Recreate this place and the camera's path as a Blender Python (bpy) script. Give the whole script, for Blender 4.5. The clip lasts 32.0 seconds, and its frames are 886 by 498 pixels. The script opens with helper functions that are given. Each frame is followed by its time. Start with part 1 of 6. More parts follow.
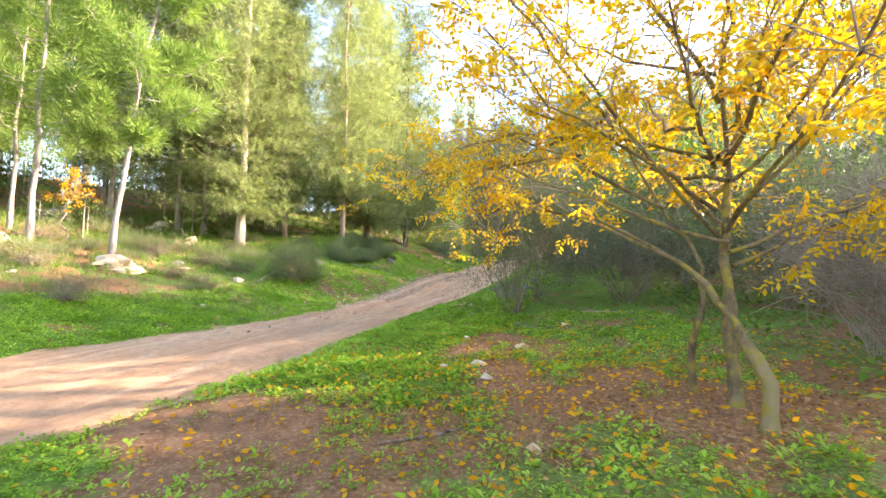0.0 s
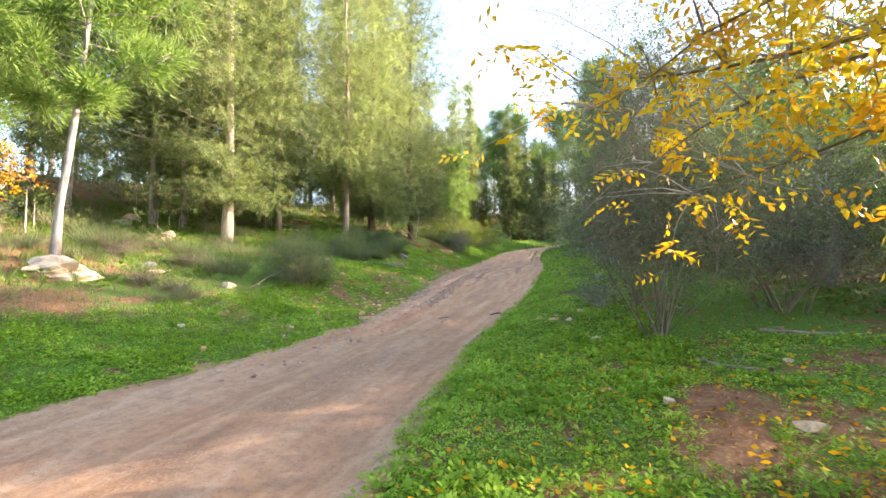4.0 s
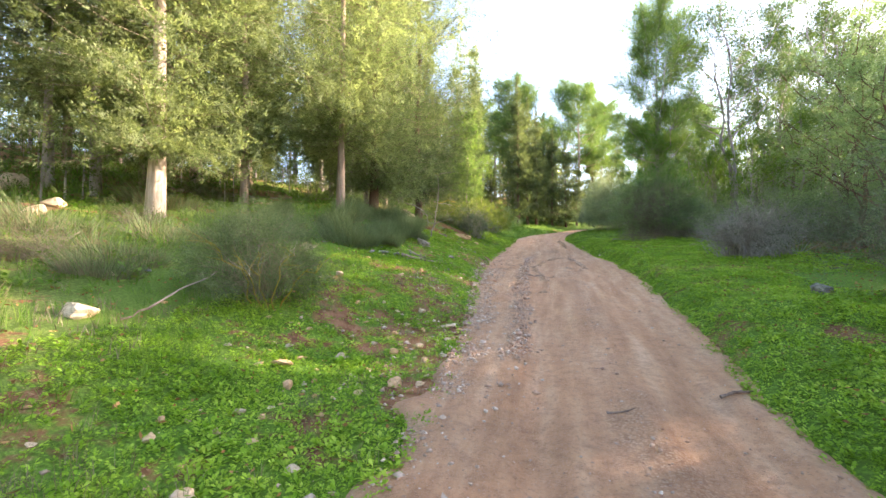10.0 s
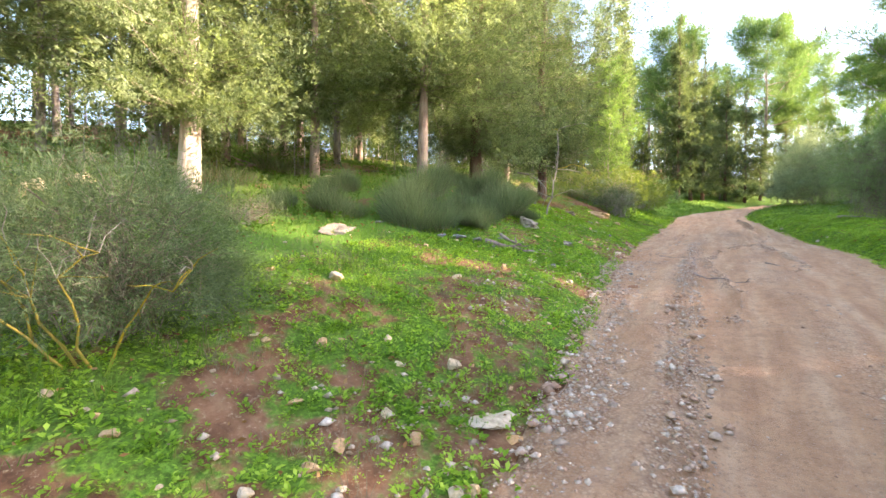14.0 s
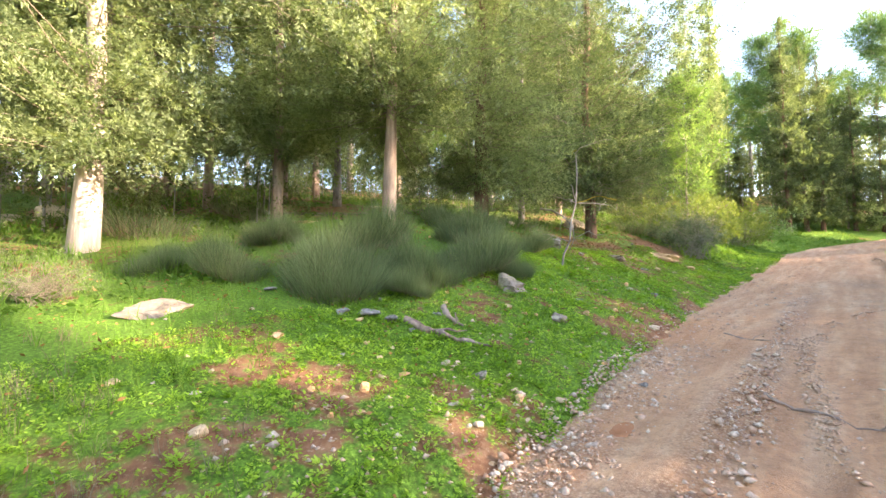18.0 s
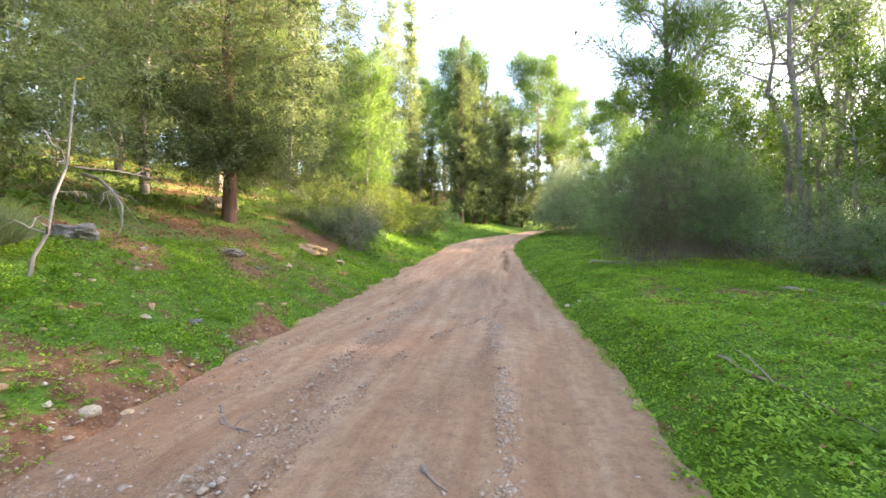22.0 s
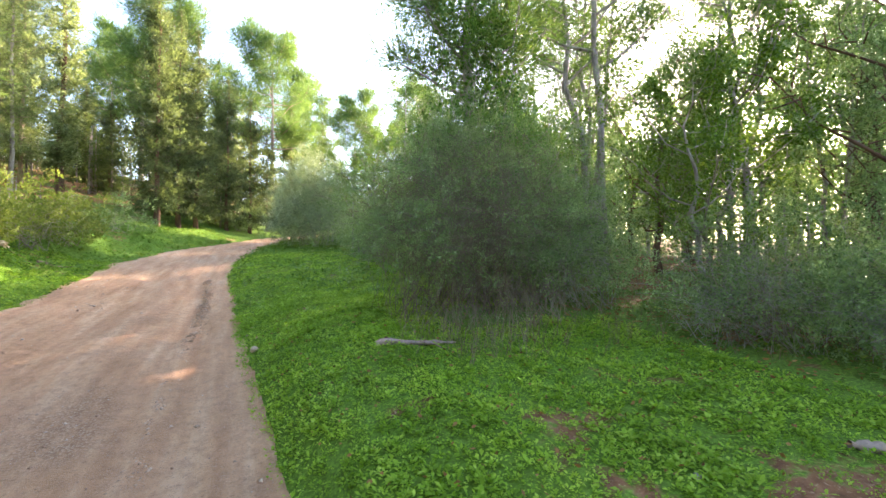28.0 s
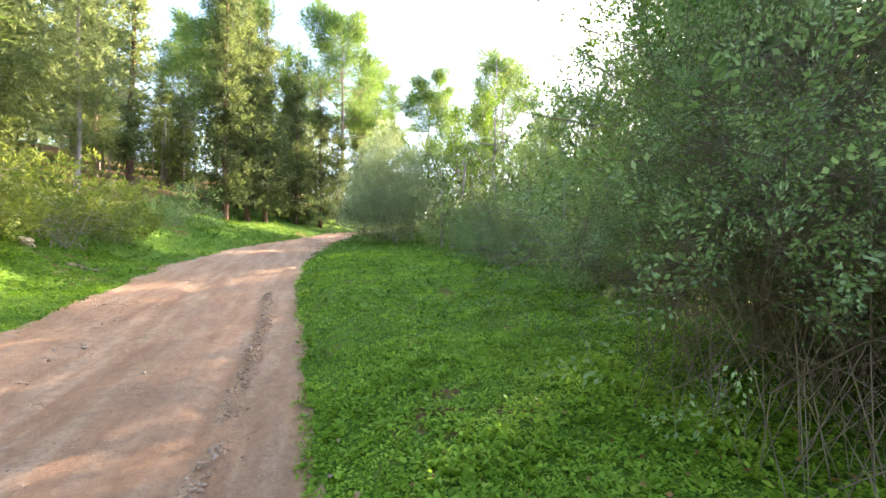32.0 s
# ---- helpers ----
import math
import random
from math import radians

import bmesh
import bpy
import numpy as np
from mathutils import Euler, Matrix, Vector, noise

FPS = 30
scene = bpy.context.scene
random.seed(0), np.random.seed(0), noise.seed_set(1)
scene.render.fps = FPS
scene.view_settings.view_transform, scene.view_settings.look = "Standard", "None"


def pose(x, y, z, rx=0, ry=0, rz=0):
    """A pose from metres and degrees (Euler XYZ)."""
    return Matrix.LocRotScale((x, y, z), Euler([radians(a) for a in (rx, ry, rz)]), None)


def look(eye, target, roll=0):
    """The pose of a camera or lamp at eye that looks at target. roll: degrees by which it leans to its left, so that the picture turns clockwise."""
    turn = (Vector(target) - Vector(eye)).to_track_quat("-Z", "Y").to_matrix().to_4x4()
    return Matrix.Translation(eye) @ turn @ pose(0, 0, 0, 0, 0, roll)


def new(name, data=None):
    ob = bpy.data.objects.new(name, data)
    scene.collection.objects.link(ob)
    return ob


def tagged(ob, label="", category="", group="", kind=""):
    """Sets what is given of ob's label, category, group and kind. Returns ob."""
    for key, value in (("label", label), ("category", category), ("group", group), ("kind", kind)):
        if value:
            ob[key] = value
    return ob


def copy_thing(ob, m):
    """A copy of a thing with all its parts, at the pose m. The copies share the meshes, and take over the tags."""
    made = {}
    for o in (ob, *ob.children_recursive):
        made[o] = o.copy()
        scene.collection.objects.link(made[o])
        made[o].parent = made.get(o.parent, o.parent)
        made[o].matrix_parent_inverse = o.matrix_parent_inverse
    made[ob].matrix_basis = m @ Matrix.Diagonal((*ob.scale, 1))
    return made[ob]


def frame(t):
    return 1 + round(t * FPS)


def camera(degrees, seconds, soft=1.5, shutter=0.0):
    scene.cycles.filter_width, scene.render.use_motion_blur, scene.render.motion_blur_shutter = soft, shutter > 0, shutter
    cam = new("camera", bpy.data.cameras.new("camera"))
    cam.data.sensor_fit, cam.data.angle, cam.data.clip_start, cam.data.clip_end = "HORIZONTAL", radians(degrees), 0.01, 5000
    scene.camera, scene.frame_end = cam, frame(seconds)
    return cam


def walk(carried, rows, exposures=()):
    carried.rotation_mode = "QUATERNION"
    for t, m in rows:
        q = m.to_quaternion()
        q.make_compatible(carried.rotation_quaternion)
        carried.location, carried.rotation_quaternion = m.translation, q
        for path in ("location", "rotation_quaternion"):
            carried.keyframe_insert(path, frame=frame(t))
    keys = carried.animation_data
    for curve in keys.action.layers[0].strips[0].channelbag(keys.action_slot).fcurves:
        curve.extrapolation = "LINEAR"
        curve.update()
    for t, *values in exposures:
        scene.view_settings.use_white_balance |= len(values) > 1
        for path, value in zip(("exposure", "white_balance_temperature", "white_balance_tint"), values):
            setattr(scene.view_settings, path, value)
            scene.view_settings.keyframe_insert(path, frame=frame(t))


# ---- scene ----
cam = camera(91.1, 32.0)
PATH = [
    (0, (4.136, 3.151, 1.803), (3.523, 5.048, 1.962), 0.46),
    (0.5, (3.836, 3.331, 1.800), (3.049, 5.162, 1.960), 0.46),
    (1, (3.462, 3.628, 1.813), (2.512, 5.382, 1.963), 0.46),
    (1.5, (3.124, 3.937, 1.824), (2.027, 5.603, 1.972), 0.51),
    (2, (2.851, 4.151, 1.853), (1.712, 5.788, 2.005), 0.06),
    (2.5, (2.611, 4.492, 1.897), (1.477, 6.133, 2.045), -0.15),
    (3, (2.373, 4.767, 1.916), (1.346, 6.476, 2.061), -0.09),
    (3.5, (2.140, 5.011, 1.969), (1.325, 6.832, 2.104), -0.53),
    (4, (1.943, 5.330, 2.002), (1.386, 7.246, 2.130), -0.56),
    (4.5, (1.725, 5.641, 2.032), (1.502, 7.625, 2.160), -0.26),
    (6.5, (0.831, 7.211, 2.129), (1.240, 9.166, 2.229), 0.01),
    (7, (0.524, 7.698, 2.194), (0.904, 9.660, 2.287), -0.13),
    (7.5, (0.264, 8.157, 2.280), (0.526, 10.138, 2.360), -0.40),
    (8, (0.040, 8.581, 2.300), (0.178, 10.575, 2.367), -0.64),
    (8.5, (-0.215, 8.920, 2.295), (-0.245, 10.918, 2.369), -0.53),
    (9, (-0.433, 9.274, 2.340), (-0.664, 11.259, 2.416), -0.04),
    (9.5, (-0.671, 9.712, 2.341), (-1.076, 11.669, 2.413), -0.18),
    (10, (-0.960, 10.176, 2.325), (-1.465, 12.111, 2.383), 0.02),
    (10.5, (-1.110, 10.592, 2.322), (-1.679, 12.510, 2.358), -0.34),
    (11, (-1.208, 11.084, 2.340), (-1.870, 12.971, 2.368), -0.37),
    (11.5, (-1.254, 11.534, 2.370), (-1.960, 13.405, 2.401), -0.47),
    (12, (-1.185, 12.000, 2.393), (-1.902, 13.867, 2.414), -0.38),
    (12.5, (-1.203, 12.437, 2.399), (-1.956, 14.290, 2.392), 0.10),
    (13, (-1.243, 12.918, 2.416), (-2.094, 14.728, 2.401), -0.28),
    (13.5, (-1.260, 13.407, 2.453), (-2.246, 15.147, 2.428), 0.49),
    (14, (-1.305, 13.864, 2.474), (-2.394, 15.541, 2.440), 0.56),
    (14.5, (-1.370, 14.357, 2.493), (-2.546, 15.974, 2.473), 0.41),
    (15, (-1.486, 14.800, 2.515), (-2.814, 16.296, 2.503), 0.63),
    (15.5, (-1.614, 15.232, 2.567), (-3.088, 16.584, 2.563), 0.76),
    (17.5, (-1.155, 16.774, 2.934), (-2.652, 18.095, 3.058), 0.29),
    (18, (-1.081, 17.242, 2.956), (-2.470, 18.675, 3.086), 0.16),
    (18.5, (-0.984, 17.772, 3.025), (-2.289, 19.282, 3.142), -0.00),
    (19, (-0.821, 18.252, 3.046), (-2.004, 19.861, 3.166), -0.05),
    (19.5, (-0.703, 18.708, 3.127), (-1.766, 20.398, 3.238), 0.18),
    (20, (-0.576, 19.164, 3.217), (-1.516, 20.926, 3.320), 0.24),
    (20.5, (-0.422, 19.589, 3.323), (-1.238, 21.413, 3.415), 0.45),
    (21, (-0.323, 20.002, 3.374), (-0.977, 21.891, 3.444), 0.61),
    (21.5, (-0.203, 20.520, 3.395), (-0.675, 22.463, 3.448), 0.53),
    (22, (-0.117, 20.974, 3.417), (-0.458, 22.945, 3.457), 0.49),
    (22.5, (-0.141, 21.522, 3.467), (-0.371, 23.509, 3.508), 0.45),
    (23, (-0.081, 21.990, 3.536), (-0.225, 23.984, 3.571), 0.38),
    (23.5, (-0.081, 22.494, 3.670), (-0.200, 24.490, 3.706), 0.41),
    (24, (-0.052, 23.016, 3.748), (-0.155, 25.013, 3.780), 0.32),
    (24.5, (0.045, 23.500, 3.774), (-0.038, 25.498, 3.803), 0.36),
    (25, (0.155, 23.981, 3.759), (0.190, 25.980, 3.790), 0.77),
    (25.5, (0.277, 24.552, 3.829), (0.560, 26.531, 3.864), 0.92),
    (26, (0.371, 25.035, 3.894), (0.872, 26.970, 3.934), 0.96),
    (26.5, (0.332, 25.592, 3.984), (1.020, 27.470, 4.023), 0.63),
    (28.5, (0.315, 27.769, 4.231), (1.137, 29.591, 4.310), 0.08),
    (29, (0.209, 28.494, 4.236), (1.044, 30.308, 4.354), 0.51),
    (29.5, (0.153, 28.918, 4.298), (0.994, 30.726, 4.445), 0.22),
    (30, (0.199, 29.412, 4.395), (1.038, 31.221, 4.551), -0.07),
    (30.5, (0.212, 29.971, 4.447), (0.998, 31.805, 4.592), 0.01),
    (31, (0.232, 30.548, 4.444), (0.951, 32.412, 4.547), 0.08),
    (31.5, (0.243, 31.076, 4.448), (0.889, 32.968, 4.509), 0.01),
    (32, (0.214, 31.490, 4.472), (0.759, 33.414, 4.502), 0.17),
]
walk(cam, [(t, look(eye, target, roll)) for t, eye, target, roll in PATH],
     exposures=[(0, 3.0, 6900, 18), (3, 2.7, 6750, 19), (9, 2.8, 6750, 21), (13, 2.95, 6750, 21), (15, 3.2, 6800, 20), (20, 3.2, 6850, 21), (23, 3.08, 6800, 22), (28, 3.1, 6700, 20), (32, 3.2, 6650, 20)])

# ---- light: low winter sun from ahead on the right, pale sky ----
SUN_TURN, SUN_UP = 60.0, 19.0          # degrees right of +y, and above the horizon
world = bpy.data.worlds.new("sky")
scene.world = world
world.use_nodes = True
wn = world.node_tree
sky = wn.nodes.new("ShaderNodeTexSky")
sky.sky_type, sky.sun_disc = "NISHITA", False
sky.sun_elevation, sky.sun_rotation = radians(SUN_UP), radians(SUN_TURN)
sky.air_density, sky.dust_density, sky.ozone_density = 1.0, 1.2, 1.0
wn.links.new(sky.outputs[0], wn.nodes["Background"].inputs[0])
wn.nodes["Background"].inputs[1].default_value = 0.15
sun_data = bpy.data.lights.new("sun", "SUN")
sun_data.energy, sun_data.angle, sun_data.color = 5.0, radians(0.6), (1.0, 0.87, 0.68)
sun = new("sun", sun_data)
sun_way = Vector((math.sin(radians(SUN_TURN)) * math.cos(radians(SUN_UP)), math.cos(radians(SUN_TURN)) * math.cos(radians(SUN_UP)), math.sin(radians(SUN_UP))))
sun.matrix_world = look(sun_way * 60, (0, 0, 0))

# ---- materials ----
def shader(name):
    m = bpy.data.materials.new(name)
    m.use_nodes = True
    nt = m.node_tree
    return m, nt, nt.nodes["Principled BSDF"]


def link(nt, a, b):
    nt.links.new(a, b)


def noise_node(nt, scale, detail=4.0, where=None, rough=0.55):
    n = nt.nodes.new("ShaderNodeTexNoise")
    n.inputs["Scale"].default_value, n.inputs["Detail"].default_value, n.inputs["Roughness"].default_value = scale, detail, rough
    if where is not None:
        link(nt, where, n.inputs["Vector"])
    return n.outputs["Fac"]


def ramp(nt, fac, stops):
    r = nt.nodes.new("ShaderNodeValToRGB")
    while len(r.color_ramp.elements) < len(stops):
        r.color_ramp.elements.new(0.5)
    for e, (at, col) in zip(r.color_ramp.elements, stops):
        e.position, e.color = at, (*col, 1) if len(col) == 3 else col
    link(nt, fac, r.inputs[0])
    return r.outputs[0]


def grey(nt, fac, lo, hi):
    return ramp(nt, fac, [(lo, (0, 0, 0)), (hi, (1, 1, 1))])


def blend(nt, fac, a, b, mode="MIX"):
    n = nt.nodes.new("ShaderNodeMix")
    n.data_type, n.blend_type = "RGBA", mode
    for at, v in ((0, fac), (6, a), (7, b)):
        if isinstance(v, (int, float)):
            n.inputs[at].default_value = v
        elif isinstance(v, tuple):
            n.inputs[at].default_value = (*v, 1)
        else:
            link(nt, v, n.inputs[at])
    return n.outputs[2]


def bump(nt, bsdf, height, strength, distance=0.02):
    b = nt.nodes.new("ShaderNodeBump")
    b.inputs["Strength"].default_value, b.inputs["Distance"].default_value = strength, distance
    link(nt, height, b.inputs["Height"])
    link(nt, b.outputs[0], bsdf.inputs["Normal"])


def place(nt):
    return nt.nodes.new("ShaderNodeNewGeometry").outputs["Position"]


def local(nt, sx=1, sy=1, sz=1):
    m = nt.nodes.new("ShaderNodeMapping")
    m.inputs["Scale"].default_value = (sx, sy, sz)
    link(nt, nt.nodes.new("ShaderNodeTexCoord").outputs["Object"], m.inputs["Vector"])
    return m.outputs[0]


LEAFY = set()          # materials whose meshes carry a tone for each spray


def leaf_material(name, dark, mid, light, thin=0.4, rough=0.6, gloss=0.14):
    m, nt, p = shader(name)
    geo = nt.nodes.new("ShaderNodeNewGeometry")
    tone = nt.nodes.new("ShaderNodeAttribute")
    tone.attribute_name = "tone"
    mixed = nt.nodes.new("ShaderNodeMath")
    mixed.operation = "MULTIPLY_ADD"
    mixed.inputs[1].default_value = 0.5
    link(nt, geo.outputs["Random Per Island"], mixed.inputs[0])
    link(nt, tone.outputs["Fac"], mixed.inputs[2])
    col = ramp(nt, mixed.outputs[0], [(0.0, dark), (0.5, mid), (1.0, light)])
    LEAFY.add(name)
    big = grey(nt, noise_node(nt, 1.3, 3, geo.outputs["Position"]), 0.3, 0.72)
    col = blend(nt, big, blend(nt, 1.0, col, (0.72, 0.78, 0.8), "MULTIPLY"), col)
    link(nt, col, p.inputs["Base Color"])
    p.inputs["Roughness"].default_value, p.inputs["Specular IOR Level"].default_value = rough, gloss
    t = nt.nodes.new("ShaderNodeBsdfTranslucent")
    link(nt, blend(nt, 1.0, col, (1.12, 1.15, 0.68), "MULTIPLY"), t.inputs["Color"])
    mix = nt.nodes.new("ShaderNodeMixShader")
    mix.inputs[0].default_value = thin
    link(nt, p.outputs[0], mix.inputs[1])
    link(nt, t.outputs[0], mix.inputs[2])
    link(nt, mix.outputs[0], nt.nodes["Material Output"].inputs[0])
    return m


def bark_material(name, dark, light, patch, stretch=0.22, scale=9.0, moss=None):
    m, nt, p = shader(name)
    at = local(nt, 1, 1, stretch)
    grain = noise_node(nt, scale, 8, at, 0.65)
    col = ramp(nt, grain, [(0.3, dark), (0.62, light)])
    big = grey(nt, noise_node(nt, 1.8, 4, local(nt, 1, 1, 0.5)), 0.42, 0.62)
    col = blend(nt, big, col, blend(nt, 0.65, col, patch))
    if moss:
        col = blend(nt, grey(nt, noise_node(nt, 9.0, 6, local(nt)), 0.5, 0.6), col, moss)
    link(nt, col, p.inputs["Base Color"])
    p.inputs["Roughness"].default_value, p.inputs["Specular IOR Level"].default_value = 0.92, 0.15
    bump(nt, p, grain, 0.9, 0.03)
    return m


def stone_material(name, dark, light, lichen):
    m, nt, p = shader(name)
    info = nt.nodes.new("ShaderNodeObjectInfo")
    at = local(nt)
    n = noise_node(nt, 6.0, 9, at, 0.68)
    col = ramp(nt, n, [(0.28, dark), (0.66, light)])
    col = blend(nt, grey(nt, noise_node(nt, 2.3, 4, at), 0.5, 0.64), col, lichen)
    tint = ramp(nt, info.outputs["Random"], [(0, (0.75, 0.72, 0.7)), (0.5, (1, 1, 1)), (1, (1.0, 0.86, 0.68))])
    col = blend(nt, 1.0, col, tint, "MULTIPLY")
    link(nt, col, p.inputs["Base Color"])
    p.inputs["Roughness"].default_value, p.inputs["Specular IOR Level"].default_value = 0.9, 0.2
    bump(nt, p, n, 0.7, 0.03)
    return m


def ground_material():
    m, nt, p = shader("forest_floor")
    at = place(nt)
    cover = nt.nodes.new("ShaderNodeAttribute")
    cover.attribute_name = "cover"
    litter = nt.nodes.new("ShaderNodeAttribute")
    litter.attribute_name = "litter"
    fine, mid, big = noise_node(nt, 34, 6, at, 0.7), noise_node(nt, 6.5, 5, at, 0.6), noise_node(nt, 0.7, 3, at)
    soil = ramp(nt, mid, [(0.3, (0.12, 0.056, 0.03)), (0.5, (0.24, 0.118, 0.062)), (0.72, (0.38, 0.22, 0.125))])
    soil = blend(nt, grey(nt, fine, 0.56, 0.66), soil, (0.4, 0.27, 0.17))
    dead = ramp(nt, fine, [(0.3, (0.09, 0.05, 0.028)), (0.5, (0.24, 0.125, 0.06)), (0.68, (0.43, 0.26, 0.13))])
    soil = blend(nt, litter.outputs["Fac"], soil, dead)
    green = ramp(nt, fine, [(0.3, (0.05, 0.06, 0.018)), (0.46, (0.08, 0.15, 0.02)), (0.6, (0.16, 0.29, 0.035)), (0.74, (0.24, 0.4, 0.06))])
    dull = nt.nodes.new("ShaderNodeMath")
    dull.operation = "MULTIPLY"
    dull.inputs[1].default_value = 0.65
    link(nt, litter.outputs["Fac"], dull.inputs[0])
    green = blend(nt, dull.outputs[0], green, ramp(nt, fine, [(0.3, (0.1, 0.095, 0.035)), (0.5, (0.2, 0.19, 0.07)), (0.7, (0.33, 0.3, 0.13))]))
    green = blend(nt, grey(nt, big, 0.4, 0.65), green, blend(nt, 0.5, green, (0.12, 0.2, 0.03)))
    add = nt.nodes.new("ShaderNodeMath")
    add.operation = "ADD"
    link(nt, cover.outputs["Fac"], add.inputs[0])
    wob = nt.nodes.new("ShaderNodeMath")
    wob.operation = "MULTIPLY_ADD"
    link(nt, mid, wob.inputs[0])
    wob.inputs[1].default_value, wob.inputs[2].default_value = 1.3, -0.65
    link(nt, wob.outputs[0], add.inputs[1])
    col = blend(nt, grey(nt, add.outputs[0], 0.38, 0.56), soil, green)
    link(nt, col, p.inputs["Base Color"])
    p.inputs["Roughness"].default_value, p.inputs["Specular IOR Level"].default_value = 0.95, 0.1
    both = nt.nodes.new("ShaderNodeMath")
    both.operation = "ADD"
    link(nt, fine, both.inputs[0])
    link(nt, mid, both.inputs[1])
    bump(nt, p, both.outputs[0], 0.7, 0.03)
    return m


def road_material():
    m, nt, p = shader("packed_dirt")
    at = place(nt)
    across = nt.nodes.new("ShaderNodeAttribute")
    across.attribute_name = "gravel"
    mp = nt.nodes.new("ShaderNodeMapping")
    mp.inputs["Scale"].default_value = (2.6, 0.3, 1)
    link(nt, at, mp.inputs["Vector"])
    streak = noise_node(nt, 1.6, 5, mp.outputs[0], 0.6)
    fine, mid = noise_node(nt, 95, 8, at, 0.8), noise_node(nt, 9, 7, at, 0.68)
    col = ramp(nt, streak, [(0.3, (0.46, 0.245, 0.13)), (0.5, (0.6, 0.345, 0.195)), (0.7, (0.7, 0.46, 0.29))])
    col = blend(nt, grey(nt, mid, 0.45, 0.7), col, blend(nt, 0.5, col, (0.27, 0.15, 0.09)))
    col = blend(nt, grey(nt, fine, 0.53, 0.63), col, blend(nt, 0.6, col, (0.6, 0.47, 0.37)))
    col = blend(nt, grey(nt, noise_node(nt, 38, 6, at, 0.75), 0.54, 0.64), col, blend(nt, 0.5, col, (0.24, 0.135, 0.09)))
    vor = nt.nodes.new("ShaderNodeTexVoronoi")
    vor.inputs["Scale"].default_value = 48
    link(nt, at, vor.inputs["Vector"])
    peb = ramp(nt, vor.outputs["Color"], [(0.2, (0.42, 0.27, 0.165)), (0.55, (0.56, 0.39, 0.26)), (0.85, (0.67, 0.52, 0.37))])
    peb = blend(nt, grey(nt, vor.outputs["Distance"], 0.35, 0.6), peb, (0.24, 0.14, 0.095))
    loose = nt.nodes.new("ShaderNodeMath")
    loose.operation = "MULTIPLY"
    link(nt, grey(nt, across.outputs["Fac"], 0.2, 0.95), loose.inputs[0])
    link(nt, grey(nt, noise_node(nt, 11, 6, at, 0.7), 0.3, 0.6), loose.inputs[1])
    col = blend(nt, loose.outputs[0], col, blend(nt, 0.7, col, peb))
    link(nt, col, p.inputs["Base Color"])
    p.inputs["Roughness"].default_value, p.inputs["Specular IOR Level"].default_value = 0.93, 0.15
    both = nt.nodes.new("ShaderNodeMath")
    both.operation = "ADD"
    link(nt, fine, both.inputs[0])
    link(nt, mid, both.inputs[1])
    bump(nt, p, both.outputs[0], 0.8, 0.035)
    return m


GROUND, ROAD = ground_material(), road_material()
CYPRESS = leaf_material("cypress_foliage", (0.105, 0.135, 0.058), (0.23, 0.27, 0.125), (0.41, 0.45, 0.24), 0.58)
# the same foliage with shade put into its colour, for backlit cypresses
CYPRESS_SHADED = leaf_material("shaded_cypress_foliage", (0.05, 0.07, 0.03), (0.125, 0.155, 0.065), (0.27, 0.31, 0.135), 0.45)
PINE = leaf_material("pine_needles", (0.085, 0.155, 0.035), (0.19, 0.285, 0.07), (0.34, 0.43, 0.13), 0.48)
PINE_DEEP = leaf_material("deep_pine_needles", (0.065, 0.12, 0.035), (0.14, 0.22, 0.065), (0.26, 0.35, 0.11), 0.45)
GUM = leaf_material("gum_leaves", (0.06, 0.1, 0.035), (0.13, 0.2, 0.065), (0.26, 0.33, 0.1), 0.45, 0.45)
OLIVE = leaf_material("grey_green_leaves", (0.08, 0.1, 0.06), (0.16, 0.19, 0.115), (0.29, 0.325, 0.21), 0.36, 0.5)
IVY = leaf_material("climber_leaves", (0.05, 0.12, 0.025), (0.14, 0.27, 0.055), (0.26, 0.42, 0.1), 0.4, 0.4)
UNDER = leaf_material("undergrowth_leaves", (0.06, 0.085, 0.025), (0.12, 0.16, 0.045), (0.22, 0.25, 0.08), 0.4)
MASTIC = leaf_material("small_shrub_leaves", (0.095, 0.155, 0.06), (0.24, 0.335, 0.135), (0.46, 0.56, 0.28), 0.5, 0.45, 0.3)
FRESH = leaf_material("fresh_leaves", (0.07, 0.14, 0.02), (0.15, 0.25, 0.04), (0.3, 0.38, 0.07), 0.45, 0.45)
BROOM = leaf_material("broom_shoots", (0.08, 0.11, 0.05), (0.17, 0.22, 0.1), (0.31, 0.36, 0.18), 0.38, 0.6)
HEATH = leaf_material("dull_heath_leaves", (0.09, 0.11, 0.045), (0.18, 0.205, 0.09), (0.3, 0.32, 0.16), 0.35, 0.6)
PALE_OLIVE = leaf_material("silvery_leaves", (0.2, 0.235, 0.14), (0.36, 0.41, 0.25), (0.54, 0.58, 0.39), 0.4, 0.5)
STRAW = leaf_material("dry_stems", (0.14, 0.1, 0.06), (0.27, 0.21, 0.13), (0.42, 0.36, 0.25), 0.2, 0.7)
GOLDEN_BUSH = leaf_material("yellow_green_leaves", (0.1, 0.135, 0.025), (0.19, 0.23, 0.05), (0.32, 0.35, 0.1), 0.45)
PALE_BUSH = leaf_material("pale_green_leaves", (0.16, 0.22, 0.09), (0.3, 0.38, 0.17), (0.48, 0.55, 0.28), 0.4)
GOLD = leaf_material("golden_leaves", (0.62, 0.3, 0.01), (0.8, 0.52, 0.02), (0.88, 0.7, 0.08), 0.5, 0.45)
